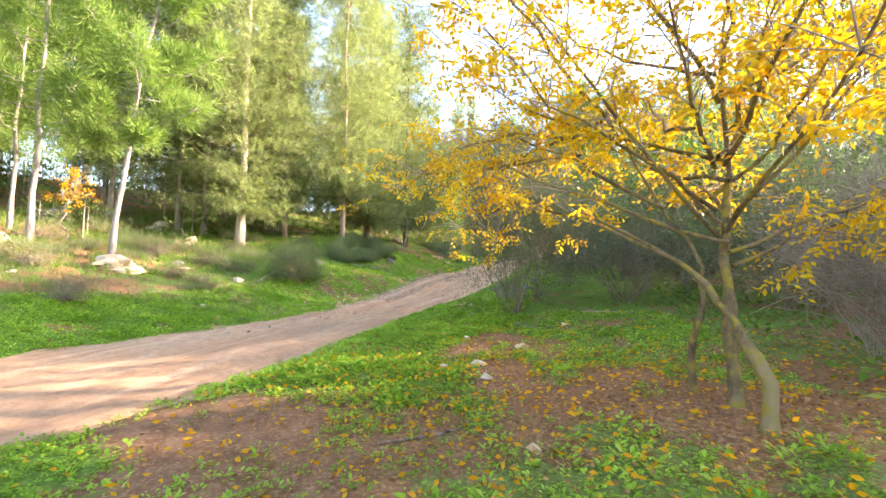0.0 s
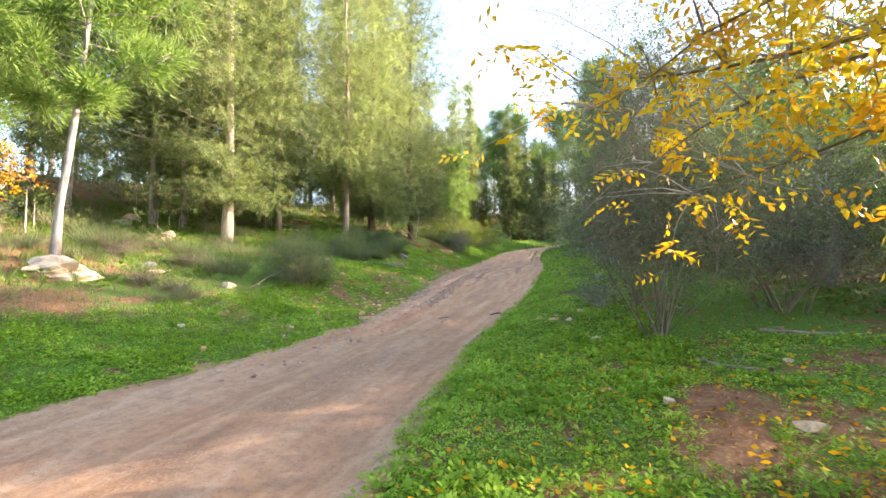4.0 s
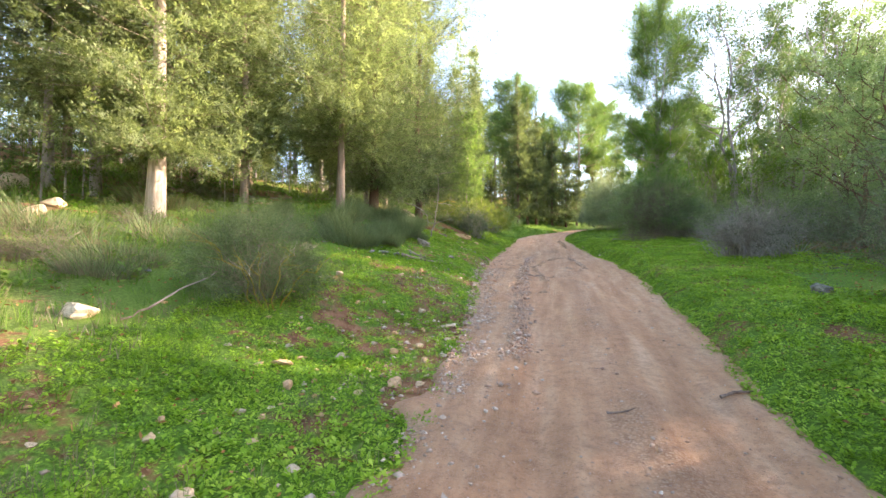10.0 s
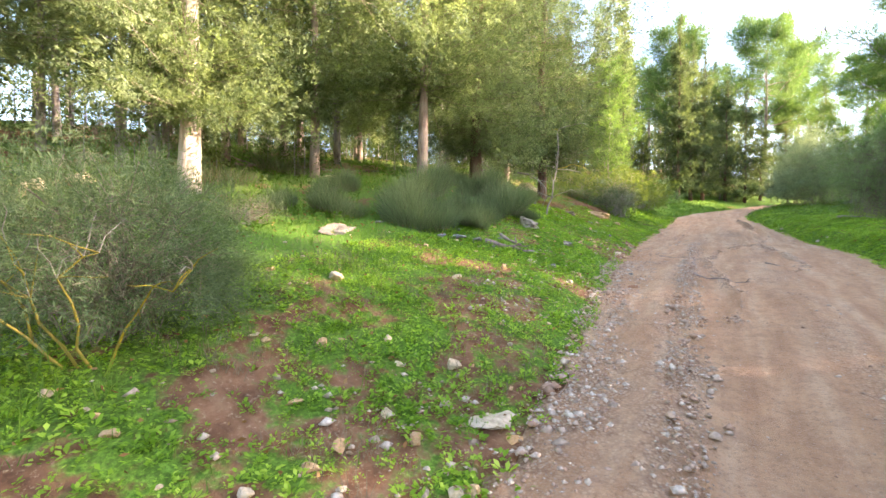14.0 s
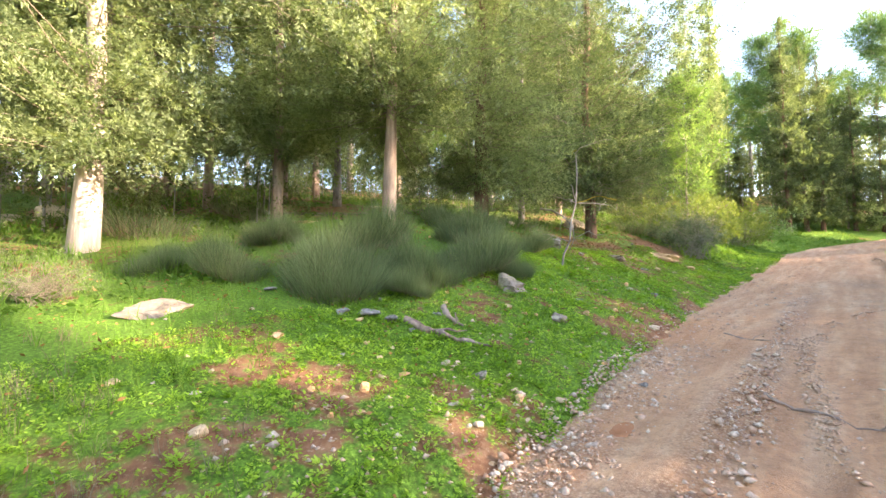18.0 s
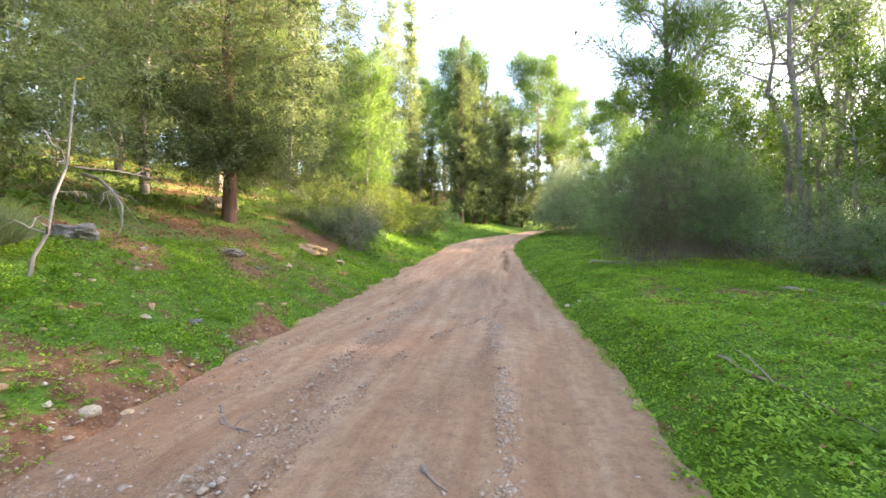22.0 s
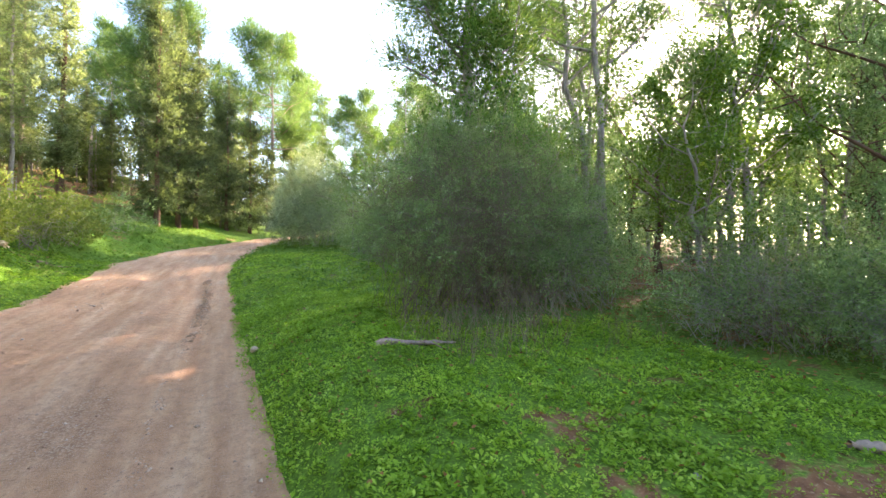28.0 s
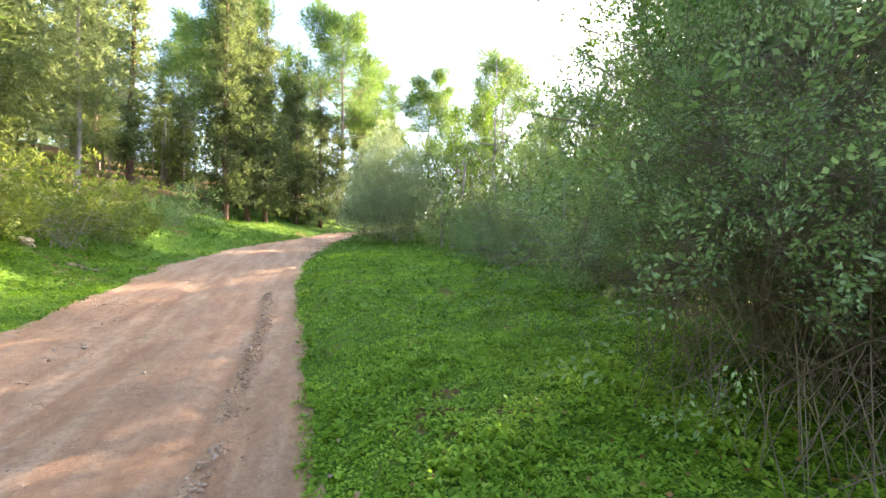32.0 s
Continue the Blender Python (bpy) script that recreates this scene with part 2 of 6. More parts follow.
RUST = leaf_material("orange_leaves", (0.58, 0.22, 0.01), (0.76, 0.37, 0.015), (0.85, 0.52, 0.03), 0.5, 0.45)
CLOVER = leaf_material("ground_cover_leaves", (0.135, 0.25, 0.024), (0.285, 0.465, 0.042), (0.485, 0.635, 0.1), 0.48, 0.5)
GRASS = leaf_material("grass_blades", (0.07, 0.15, 0.02), (0.15, 0.27, 0.035), (0.3, 0.36, 0.08), 0.4, 0.55)
DRY_LEAF = leaf_material("fallen_leaves", (0.14, 0.06, 0.025), (0.33, 0.16, 0.06), (0.55, 0.33, 0.14), 0.15, 0.7)
BARK_PALE = bark_material("pale_bark", (0.22, 0.165, 0.13), (0.56, 0.46, 0.38), (0.42, 0.31, 0.24), 0.12, 13.0)
BARK_RED = bark_material("reddish_bark", (0.12, 0.078, 0.058), (0.34, 0.24, 0.18), (0.42, 0.34, 0.27), 0.14, 13.0)
BARK_GREY = bark_material("grey_bark", (0.1, 0.08, 0.07), (0.32, 0.27, 0.235), (0.4, 0.35, 0.31), 0.3, 12.0)
BARK_DARK = bark_material("dark_bark", (0.05, 0.03, 0.022), (0.16, 0.09, 0.06), (0.22, 0.13, 0.09))
BARK_MOSS = bark_material("lichen_bark", (0.05, 0.036, 0.022), (0.2, 0.14, 0.08), (0.3, 0.23, 0.11), 0.4, 22.0, (0.26, 0.2, 0.04))
STEM = bark_material("brown_stems", (0.09, 0.065, 0.045), (0.25, 0.19, 0.135), (0.32, 0.27, 0.2))
TWIG = bark_material("grey_twigs", (0.14, 0.11, 0.09), (0.34, 0.29, 0.24), (0.42, 0.38, 0.33))
LICHEN_TWIG = bark_material("yellow_lichen_twigs", (0.16, 0.11, 0.02), (0.46, 0.35, 0.035), (0.26, 0.21, 0.08))
DEADWOOD = bark_material("dead_wood", (0.06, 0.04, 0.03), (0.3, 0.2, 0.15), (0.42, 0.34, 0.29), 0.12, 18.0)
LIMESTONE = stone_material("limestone", (0.42, 0.3, 0.2), (0.8, 0.64, 0.46), (0.62, 0.5, 0.36))
GREYSTONE = stone_material("grey_stone", (0.1, 0.09, 0.085), (0.32, 0.3, 0.28), (0.4, 0.38, 0.34))
OCHRE = stone_material("ochre_stone", (0.46, 0.27, 0.14), (0.8, 0.52, 0.3), (0.68, 0.43, 0.25))
MOSSY_ROCK = stone_material("mossy_rock", (0.17, 0.13, 0.1), (0.42, 0.34, 0.27), (0.2, 0.2, 0.06))
CLAY = stone_material("red_clay", (0.26, 0.11, 0.05), (0.42, 0.2, 0.1), (0.36, 0.17, 0.09))

# ---- the lie of the land ----
EDGE_Y = [-30, 0, 4, 5.3, 6.6, 8.7, 10, 12, 14, 16, 18, 20, 22, 24, 26, 28, 30, 33, 36, 38.5, 42, 46, 50, 55, 60, 65, 80, 100]
EDGE_L = [-19, -6.2, -3.9, -3.25, -2.75, -2.2, -1.95, -1.87, -1.92, -2.1, -2.4, -2.68, -2.95, -3.1, -3.25, -3.5, -3.6, -3.52, -3.5, -3.55, -3.8, -3.95, -3.5, -2.4, -0.7, 1.4, 10, 24]
EDGE_R = [-14, -2.6, 0.2, 0.75, 0.85, 0.82, 0.7, 0.62, 0.66, 0.77, 0.85, 0.9, 0.87, 0.9, 0.88, 0.74, 0.6, 0.32, 0.07, -0.1, -0.33, -0.27, 0.1, 0.95, 2.1, 4.2, 13, 27]
# the track's height along its length, and the banks' heights above it at three steps outward on each side
TRACK_Y = [-30, 0, 5.8, 9, 13.5, 16, 18.1, 19.9, 21.8, 24.4, 26, 28.5, 30.4, 32, 34, 38.3, 43.5, 50, 58, 65, 75, 105]
TRACK_Z = [-0.6, 0.45, 0.76, 0.94, 1.13, 1.36, 1.59, 1.79, 1.99, 2.19, 2.32, 2.46, 2.58, 2.78, 3.02, 3.42, 3.9, 4.55, 5.3, 6.1, 7.0, 8.5]
LEFT_Y = [-10, 6, 9, 12, 14.5, 16.5, 18, 20, 22.3, 25, 27, 30, 32.5, 40, 44, 60]
LEFT_BANK = {0.5: [0.2, 0.22, 0.12, 0.0, 0.03, 0.05, 0.2, 0.25, 0.27, 0.3, 0.3, 0.2, 0.1, 0.05, 0.05, 0.1],
             1.2: [0.4, 0.4, 0.25, 0.02, 0.12, 0.22, 0.42, 0.42, 0.55, 0.6, 0.55, 0.45, 0.3, 0.2, 0.15, 0.25],
             2.5: [0.66, 0.66, 0.5, 0.42, 0.52, 0.7, 0.75, 0.75, 1.05, 1.2, 1.1, 0.95, 0.92, 1.0, 0.8, 0.7],
             5.0: [1.1, 1.1, 1.02, 1.07, 1.02, 1.15, 1.2, 1.3, 1.95, 2.2, 2.0, 1.95, 1.95, 2.1, 1.8, 1.4],
             8.0: [1.75, 1.75, 1.8, 1.8, 1.77, 1.8, 1.85, 2.15, 2.4, 2.7, 2.6, 2.6, 2.6, 2.8, 2.6, 2.2]}
RIGHT_Y = [6, 9, 11, 13, 16, 18.4, 22, 25.4, 28, 31.6, 34, 44]
RIGHT_BANK = {0.4: [0.03, 0.1, 0.18, 0.2, 0.22, 0.2, 0.25, 0.38, 0.34, 0.35, 0.2, 0.15],
              1.2: [0.03, 0.15, 0.28, 0.3, 0.36, 0.27, 0.32, 0.43, 0.43, 0.62, 0.42, 0.3],
              2.5: [0.05, 0.1, 0.25, 0.32, 0.42, 0.26, 0.3, 0.4, 0.41, 0.56, 0.5, 0.4],
              5.0: [0.1, 0.16, 0.3, 0.35, 0.45, 0.32, 0.35, 0.4, 0.45, 0.6, 0.6, 0.5]}


def spread_noise(x, y, scale, seed=0):
    """Smooth value noise, -1 to 1, for arrays."""
    x, y = np.asarray(x, float) / scale + 1000, np.asarray(y, float) / scale + 1000
    i, j = np.floor(x).astype(np.int64), np.floor(y).astype(np.int64)
    u, v = x - i, y - j
    u, v = u * u * (3 - 2 * u), v * v * (3 - 2 * v)

    def corner(a, b):
        h = (a * 374761393 + b * 668265263 + seed * 1442695041) & 0x7FFFFFFF
        h = ((h ^ (h >> 13)) * 1274126177) & 0x7FFFFFFF
        return ((h ^ (h >> 16)) & 0xFFFF) / 32767.5 - 1
    return (corner(i, j) * (1 - u) + corner(i + 1, j) * u) * (1 - v) + (corner(i, j + 1) * (1 - u) + corner(i + 1, j + 1) * u) * v


def edges(y):
    return np.interp(y, EDGE_Y, EDGE_L), np.interp(y, EDGE_Y, EDGE_R)


MOUNDS = [(2.85, 8.33, 0.4, 0.09), (2.9, 9.05, 0.35, 0.07), (3.35, 7.4, 0.45, 0.08), (4.4, 7.25, 0.35, 0.1), (3.9, 6.3, 0.5, 0.05),
          (5.1, 6.75, 0.7, 0.1), (-6.3, 33.0, 0.9, 0.12)]


def bank(d, y, stations, steps):
    """The rise of a bank d metres outward from the track's edge."""
    rise, last_d, last_h = 0.0, 0.0, 0.0
    for at, heights in steps.items():
        h = np.interp(y, stations, heights)
        rise = rise + (h - last_h) * np.clip((d - last_d) / (at - last_d), 0, 1)
        last_d, last_h = at, h
    return rise


def land(x, y):
    """The height of the ground without the road's own relief."""
    x, y = np.asarray(x, float), np.asarray(y, float)
    left, right = edges(y)
    dl, dr = np.maximum(left - x, 0), np.maximum(x - right, 0)
    z = np.interp(y, TRACK_Y, TRACK_Z) + bank(dl, y, LEFT_Y, LEFT_BANK) + bank(dr, y, RIGHT_Y, RIGHT_BANK)
    z = z + 0.2 * np.clip(dl - 8, 0, 26) + 0.02 * np.clip(dr - 5, 0, 20)
    off = np.clip(np.maximum(dl, dr) / 0.6, 0, 1)
    z = z + off * (0.06 * spread_noise(x, y, 2.1, 3) + 0.025 * spread_noise(x, y, 0.55, 4) + 0.012 * spread_noise(x, y, 0.22, 5))
    for mx, my, r, h in MOUNDS:
        z = z + h * np.exp(-((x - mx) ** 2 + (y - my) ** 2) / (r * r))
    return z


def on_land(x, y, sink=0.0):
    return Vector((x, y, float(land(x, y)) - sink))


def cover_at(x, y):
    """How thickly green plants cover the ground, 0 to 1."""
    x, y = np.asarray(x, float), np.asarray(y, float)
    left, right = edges(y)
    dl, dr = left - x, x - right
    c = 0.83 + 0.28 * spread_noise(x, y, 1.1, 11) + 0.34 * spread_noise(x, y, 0.38, 12)
    stony = np.exp(-((y - 16.5) / 5.5) ** 2) * np.clip(1.15 - np.abs(dl - 0.9) / 1.9, 0, 1)
    stony2 = np.exp(-((y - 24) / 5.0) ** 2) * np.clip(1 - np.abs(dl - 0.1) / 0.9, 0, 1)
    c = c - 0.2 * stony - 0.4 * stony2
    c = c - 0.34 * np.exp(-(((x - 4.3) / 2.6) ** 2 + ((y - 6.8) / 2.8) ** 2))
    c = c - 0.28 * np.clip((dl - 2.0) / 1.5, 0, 1) * np.clip((15 - y) / 3, 0, 1)
    c = c - 0.5 * np.exp(-(((x - 2.2) / 1.3) ** 2 + ((y - 5.2) / 0.9) ** 2)) - 0.3 * np.exp(-(((x - 1.2) / 0.9) ** 2 + ((y - 6.0) / 0.7) ** 2))
    c = c - 0.4 * np.clip((dl - 4.5) / 4, 0, 1) - 0.5 * np.clip((dr - 4.5) / 3, 0, 1)
    c = c - 0.5 * np.exp(-(((x + 6.6) / 1.5) ** 2 + ((y - 29.5) / 3.6) ** 2))
    c = c - np.where((dl < 0) & (dr < 0), 0.9 * np.clip(-np.maximum(dl, dr) / 0.22, 0, 1), 0)
    for mx, my, r, h in MOUNDS:
        c = c - 0.7 * np.exp(-((x - mx) ** 2 + (y - my) ** 2) / (0.6 * r * r))
    return np.clip(c, 0, 1)


def litter_at(x, y):
    x, y = np.asarray(x, float), np.asarray(y, float)
    left, right = edges(y)
    c = np.exp(-(((x - 4.6) / 3.2) ** 2 + ((y - 6.4) / 3.4) ** 2)) + 0.8 * np.clip((x - right - 4.5) / 3, 0, 1) + 0.55 * np.clip((left - x - 4) / 4, 0, 1) + np.exp(-(((x + 6.6) / 2.0) ** 2 + ((y - 29.5) / 4.0) ** 2)) + 0.8 * np.clip((left - x - 1.6) / 2, 0, 1) * np.clip((17 - y) / 4, 0, 1)
    return np.clip(c, 0, 1)


# ---- mesh helpers ----
def mesh_of(name, verts, faces, material, smooth=False, tone=None):
    """A mesh from arrays: faces are rows of three or four vertex numbers."""
    verts, faces = np.asarray(verts, np.float32), np.asarray(faces, np.int32)
    me = bpy.data.meshes.new(name)
    n, k = faces.shape
    me.vertices.add(len(verts))
    me.vertices.foreach_set("co", verts.ravel())
    me.loops.add(n * k)
    me.loops.foreach_set("vertex_index", faces.ravel())
    me.polygons.add(n)
    me.polygons.foreach_set("loop_start", np.arange(0, n * k, k, dtype=np.int32))
    if smooth:
        me.polygons.foreach_set("use_smooth", np.ones(n, bool))
    me.materials.append(material)
    if material.name in LEAFY:
        values = np.full(len(verts), 0.25, np.float32) if tone is None else np.asarray(tone, np.float32)
        me.attributes.new("tone", "FLOAT", "POINT").data.foreach_set("value", values)
    me.update(calc_edges=True)
    return me


def part(name, me, parent, label=""):
    ob = new(name, me)
    ob.parent = parent
    return tagged(ob, label)


def unit(v):
    return v / np.maximum(np.linalg.norm(v, axis=-1, keepdims=True), 1e-9)


def leaves(at, way, length, width, rng, wide=0.45):
    """Rhomb-shaped leaves: rows of base points and directions. Returns vertices and faces."""
    n = len(at)
    way = unit(way)
    side = unit(np.cross(way, rng.normal(size=(n, 3))))
    length, width = np.broadcast_to(length, (n,))[:, None], np.broadcast_to(width, (n,))[:, None]
    fold = np.cross(way, side) * width * 0.18
    v = np.stack([at, at + way * length * wide + side * width / 2 + fold, at + way * length, at + way * length * wide - side * width / 2 + fold], 1)
    return v.reshape(-1, 3), np.arange(4 * n).reshape(-1, 4)


def sprays(at, way, n, length, leaf, width, rng, fan=0.8, flat=0.25, tri=True, shade=0.0):
    """Leafy twigs: at each point n leaves in a loose fan along one axis. Returns vertices, faces and tones."""
    m = len(at)
    axis = unit(way + rng.normal(size=(m, 3)) * 0.22)
    side = unit(np.cross(axis, rng.normal(size=(m, 3)) + np.array([0, 0, 1.2])))
    up = np.cross(axis, side)
    size = rng.uniform(0.6, 1.25, m)
    s = rng.uniform(0.0, 1.0, (m, n)) ** 0.8
    hand = np.where(np.arange(n) % 2, 1.0, -1.0) * rng.uniform(0.35, 1.15, (m, n)) * fan
    lift = rng.normal(size=(m, n)) * flat
    base = at[:, None] + axis[:, None] * (s * size[:, None] * length)[..., None]
    base = base + side[:, None] * (hand * 0.25 * length * (1 - s) * size[:, None])[..., None] + up[:, None] * (lift * 0.4 * length)[..., None]
    d = unit(axis[:, None] * 0.8 + side[:, None] * hand[..., None] + up[:, None] * lift[..., None])
    across = unit(np.cross(d, up[:, None] + rng.normal(size=(m, n, 3)) * 0.45))
    ln = (leaf * (1.2 - 0.5 * s) * size[:, None] * rng.uniform(0.7, 1.2, (m, n)))[..., None]
    wd = ln * (width / leaf) * 0.5
    tone = np.clip(rng.beta(2.0, 2.4, m) * 0.6 + shade, 0, 0.6)
    if tri:
        v = np.stack([base - across * wd, base + across * wd, base + d * ln], 2)
    else:
        bend = up[:, None] * ln * 0.06
        v = np.stack([base, base + d * ln * 0.5 + across * wd + bend, base + d * ln, base + d * ln * 0.5 - across * wd + bend], 2)
    k = v.shape[2]
    return v.reshape(-1, 3), np.arange(m * n * k).reshape(-1, k), np.repeat(tone, n * k)


class Tubes:
    """Tapered limbs, joined into one mesh."""

    def __init__(self):
        self.v, self.f, self.n = [], [], 0

    def add(self, points, radii, sides=6):
        p, r = np.asarray(points, float), np.asarray(radii, float)
        k = len(p)
        t = unit(np.gradient(p, axis=0))
        ref = np.array([0.31, 0.87, 0.12]) if abs(unit(p[-1] - p[0])[2]) > 0.7 else np.array([0.05, 0.1, 1.0])
        a = unit(np.cross(t, ref))
        b = np.cross(t, a)
        ang = np.arange(sides) * 2 * np.pi / sides
        ring = p[:, None] + r[:, None, None] * (np.cos(ang)[None, :, None] * a[:, None] + np.sin(ang)[None, :, None] * b[:, None])
        i = np.arange(k - 1)[:, None] * sides + np.arange(sides)
        j = np.arange(k - 1)[:, None] * sides + (np.arange(sides) + 1) % sides
        self.f.append(np.stack([i, j, j + sides, i + sides], -1).reshape(-1, 4) + self.n)
        self.v.append(ring.reshape(-1, 3))
        self.n += k * sides
        cap = np.arange(sides) + self.n - sides
        for q in range(1, sides - 2, 2):
            self.f.append(np.array([[cap[0], cap[q], cap[q + 1], cap[q + 2]]]))
        return self

    def mesh(self, name, material):
        return mesh_of(name, np.concatenate(self.v), np.concatenate(self.f), material, True)


def bent(a, b, k, sag, rng, wob=0.0):
    """k points from a to b, bowed by the vector sag and shaken a little."""
    s = np.linspace(0, 1, k)[:, None]
    p = np.asarray(a) * (1 - s) + np.asarray(b) * s + np.asarray(sag) * (4 * s * (1 - s))
    if wob:
        p[1:-1] += rng.normal(size=(k - 2, 3)) * wob
    return p


def turned(x, y, turn=0.0, size=1.0, sink=0.0, wide=None):
    """A pose on the ground for a copy of a thing."""
    w = size if wide is None else wide
    return Matrix.LocRotScale(on_land(x, y, sink), Euler((0, 0, radians(turn))), Vector((w, w, size)))

# ---- ground and road ----
def build_ground():
    xs = np.concatenate([-9 - np.geomspace(0.25, 2500, 34)[::-1], np.arange(-9, 6.5, 0.125), 6.5 + np.geomspace(0.25, 2500, 34)])
    ys = np.concatenate([2 - np.geomspace(0.3, 2500, 28)[::-1], np.arange(2, 37, 0.125), np.arange(37, 62, 0.3), 62 + np.geomspace(0.4, 2500, 30)])
    gx, gy = np.meshgrid(xs, ys)
    left, right = edges(gy)
    inside = np.minimum(gx - left, right - gx)
    z = land(gx, gy) - 0.14 * np.clip((inside - 0.04) / 0.26, 0, 1)
    nx, ny = len(xs), len(ys)
    i = (np.arange(ny - 1)[:, None] * nx + np.arange(nx - 1)).reshape(-1)
    me = mesh_of("ground", np.stack([gx, gy, z], -1).reshape(-1, 3), np.stack([i, i + 1, i + nx + 1, i + nx], -1), GROUND, True)
    for key, values in (("cover", cover_at(gx, gy)), ("litter", litter_at(gx, gy))):
        me.attributes.new(key, "FLOAT", "POINT").data.foreach_set("value", np.asarray(values, np.float32).ravel())
    return tagged(new("ground", me), "grassy forest ground with red soil showing through", "ground", kind="structure")


RUBBLE = (((-1.15, 19.0), (-1.2, 20.6), (-1.4, 22.3), (-1.66, 24.2), (-1.45, 25.4), (-1.14, 26.8), (-0.6, 27.9), (-0.36, 29.2), (-0.52, 32.0), (-0.5, 37.4), (-0.76, 41.0)),
          ((-0.2, 22.6), (-0.17, 23.7), (-0.24, 24.3), (-0.32, 25.4), (-0.5, 27.6)))


def road_relief(u, x, y):
    """u: 0 at the left edge to 1 at the right edge."""
    rut = -0.05 * np.exp(-((u - 0.38 - 0.04 * np.sin(y * 0.35)) / 0.09) ** 2) - 0.045 * np.exp(-((u - 0.8 - 0.03 * np.sin(y * 0.27)) / 0.09) ** 2)
    ridge = 0.045 * np.exp(-((u - 0.27 - 0.1 * np.clip((y - 22) / 9, -1, 1)) / 0.045) ** 2) * np.clip((y - 13) / 3, 0, 1) * np.clip((31 - y) / 3, 0, 1)
    ridge = ridge + 0.03 * np.exp(-((u - 0.86) / 0.03) ** 2) * np.clip((y - 27) / 4, 0, 1)
    rough = 0.014 * spread_noise(x, y, 0.5, 21) + 0.012 * spread_noise(x, y, 0.16, 22) + 0.01 * spread_noise(x * 2.2, y * 0.45, 0.6, 23)
    for pts in RUBBLE:
        q = np.array(pts)
        off = np.abs(x - np.interp(y, q[:, 1], q[:, 0]) - 0.06 * spread_noise(x * 0, y, 0.6, 28))
        there = (y > q[0, 1]) & (y < q[-1, 1])
        rough = rough + there * (0.035 * np.exp(-(off / 0.09) ** 2) * (0.6 + 0.6 * spread_noise(x, y, 0.13, 29)) - 0.02 * np.exp(-((off - 0.16) / 0.06) ** 2))
    rough = rough + 0.018 * spread_noise((x - np.interp(y, EDGE_Y, EDGE_L)) * 5.0, y * 0.22, 1.0, 27)
    rocky = 0.05 * np.clip(spread_noise(x, y, 0.32, 24), 0, 1) * np.clip(1 - u / 0.32, 0, 1) * np.exp(-((y - 18.5) / 5) ** 2)
    return rut + ridge + rough + rocky


def gravel_at(u, x, y):
    verge = np.clip(1.15 - u / 0.3, 0, 1) * np.exp(-((y - 18.5) / 6.0) ** 4)
    ridge = np.exp(-((u - 0.3 - 0.1 * np.clip((y - 22) / 9, -1, 1)) / 0.06) ** 2) * np.clip((y - 13) / 3, 0, 1) * np.clip((33 - y) / 3, 0, 1)
    mid = 0.55 * np.exp(-((u - 0.6) / 0.09) ** 2) + 0.5 * np.exp(-((u - 0.88) / 0.05) ** 2) * np.clip((y - 26) / 4, 0, 1)
    return np.clip(np.maximum(np.maximum(verge, ridge), mid) + 0.35 * spread_noise(x, y, 0.5, 26), 0, 1)


def build_road():
    u = np.linspace(0, 1, 44)
    ys = np.concatenate([np.arange(-28, 3, 0.5), np.arange(3, 46, 0.1), np.arange(46, 100, 0.4)])
    left, right = edges(ys)
    wob = 0.09 * spread_noise(ys * 0, ys, 0.8, 31) + 0.08 * spread_noise(ys * 0, ys, 0.27, 32)
    wob2 = 0.12 * spread_noise(ys * 0 + 5, ys, 0.7, 33) + 0.08 * spread_noise(ys * 0 + 5, ys, 0.25, 34)
    left, right = left - 0.24 + wob, right + 0.2 + wob2 * 0.8
    gx = left[:, None] * (1 - u) + right[:, None] * u
    gy = np.repeat(ys[:, None], len(u), 1)
    uu = np.repeat(u[None], len(ys), 0)
    tl, tr = edges(gy)
    z = land(np.clip(gx, tl, tr), gy) + road_relief(uu, gx, gy) + 0.03
    z = z - 0.12 * (np.clip(1 - uu / 0.06, 0, 1) + np.clip((uu - 0.955) / 0.045, 0, 1)) ** 2
    z = z + 0.3 * np.clip(tl - gx, 0, 1) * 0.6
    nx, ny = len(u), len(ys)
    i = (np.arange(ny - 1)[:, None] * nx + np.arange(nx - 1)).reshape(-1)
    me = mesh_of("road", np.stack([gx, gy, z], -1).reshape(-1, 3), np.stack([i, i + 1, i + nx + 1, i + nx], -1), ROAD, True)
    me.attributes.new("gravel", "FLOAT", "POINT").data.foreach_set("value", gravel_at(uu, gx, gy).astype(np.float32).ravel())
    return tagged(new("road", me), "rutted reddish dirt track winding uphill", "road", kind="structure")


build_ground()
build_road()


def road_height(x, y):
    left, right = edges(y)
    return land(x, y) + road_relief((x - left) / (right - left), x, y) + 0.03


# ---- trees ----
def thing(name, x, y, label, category, group="", sink=0.0):
    e = new(name)
    e.location = on_land(x, y, sink)
    e.empty_display_size = 0.3
    return tagged(e, label, category, group)


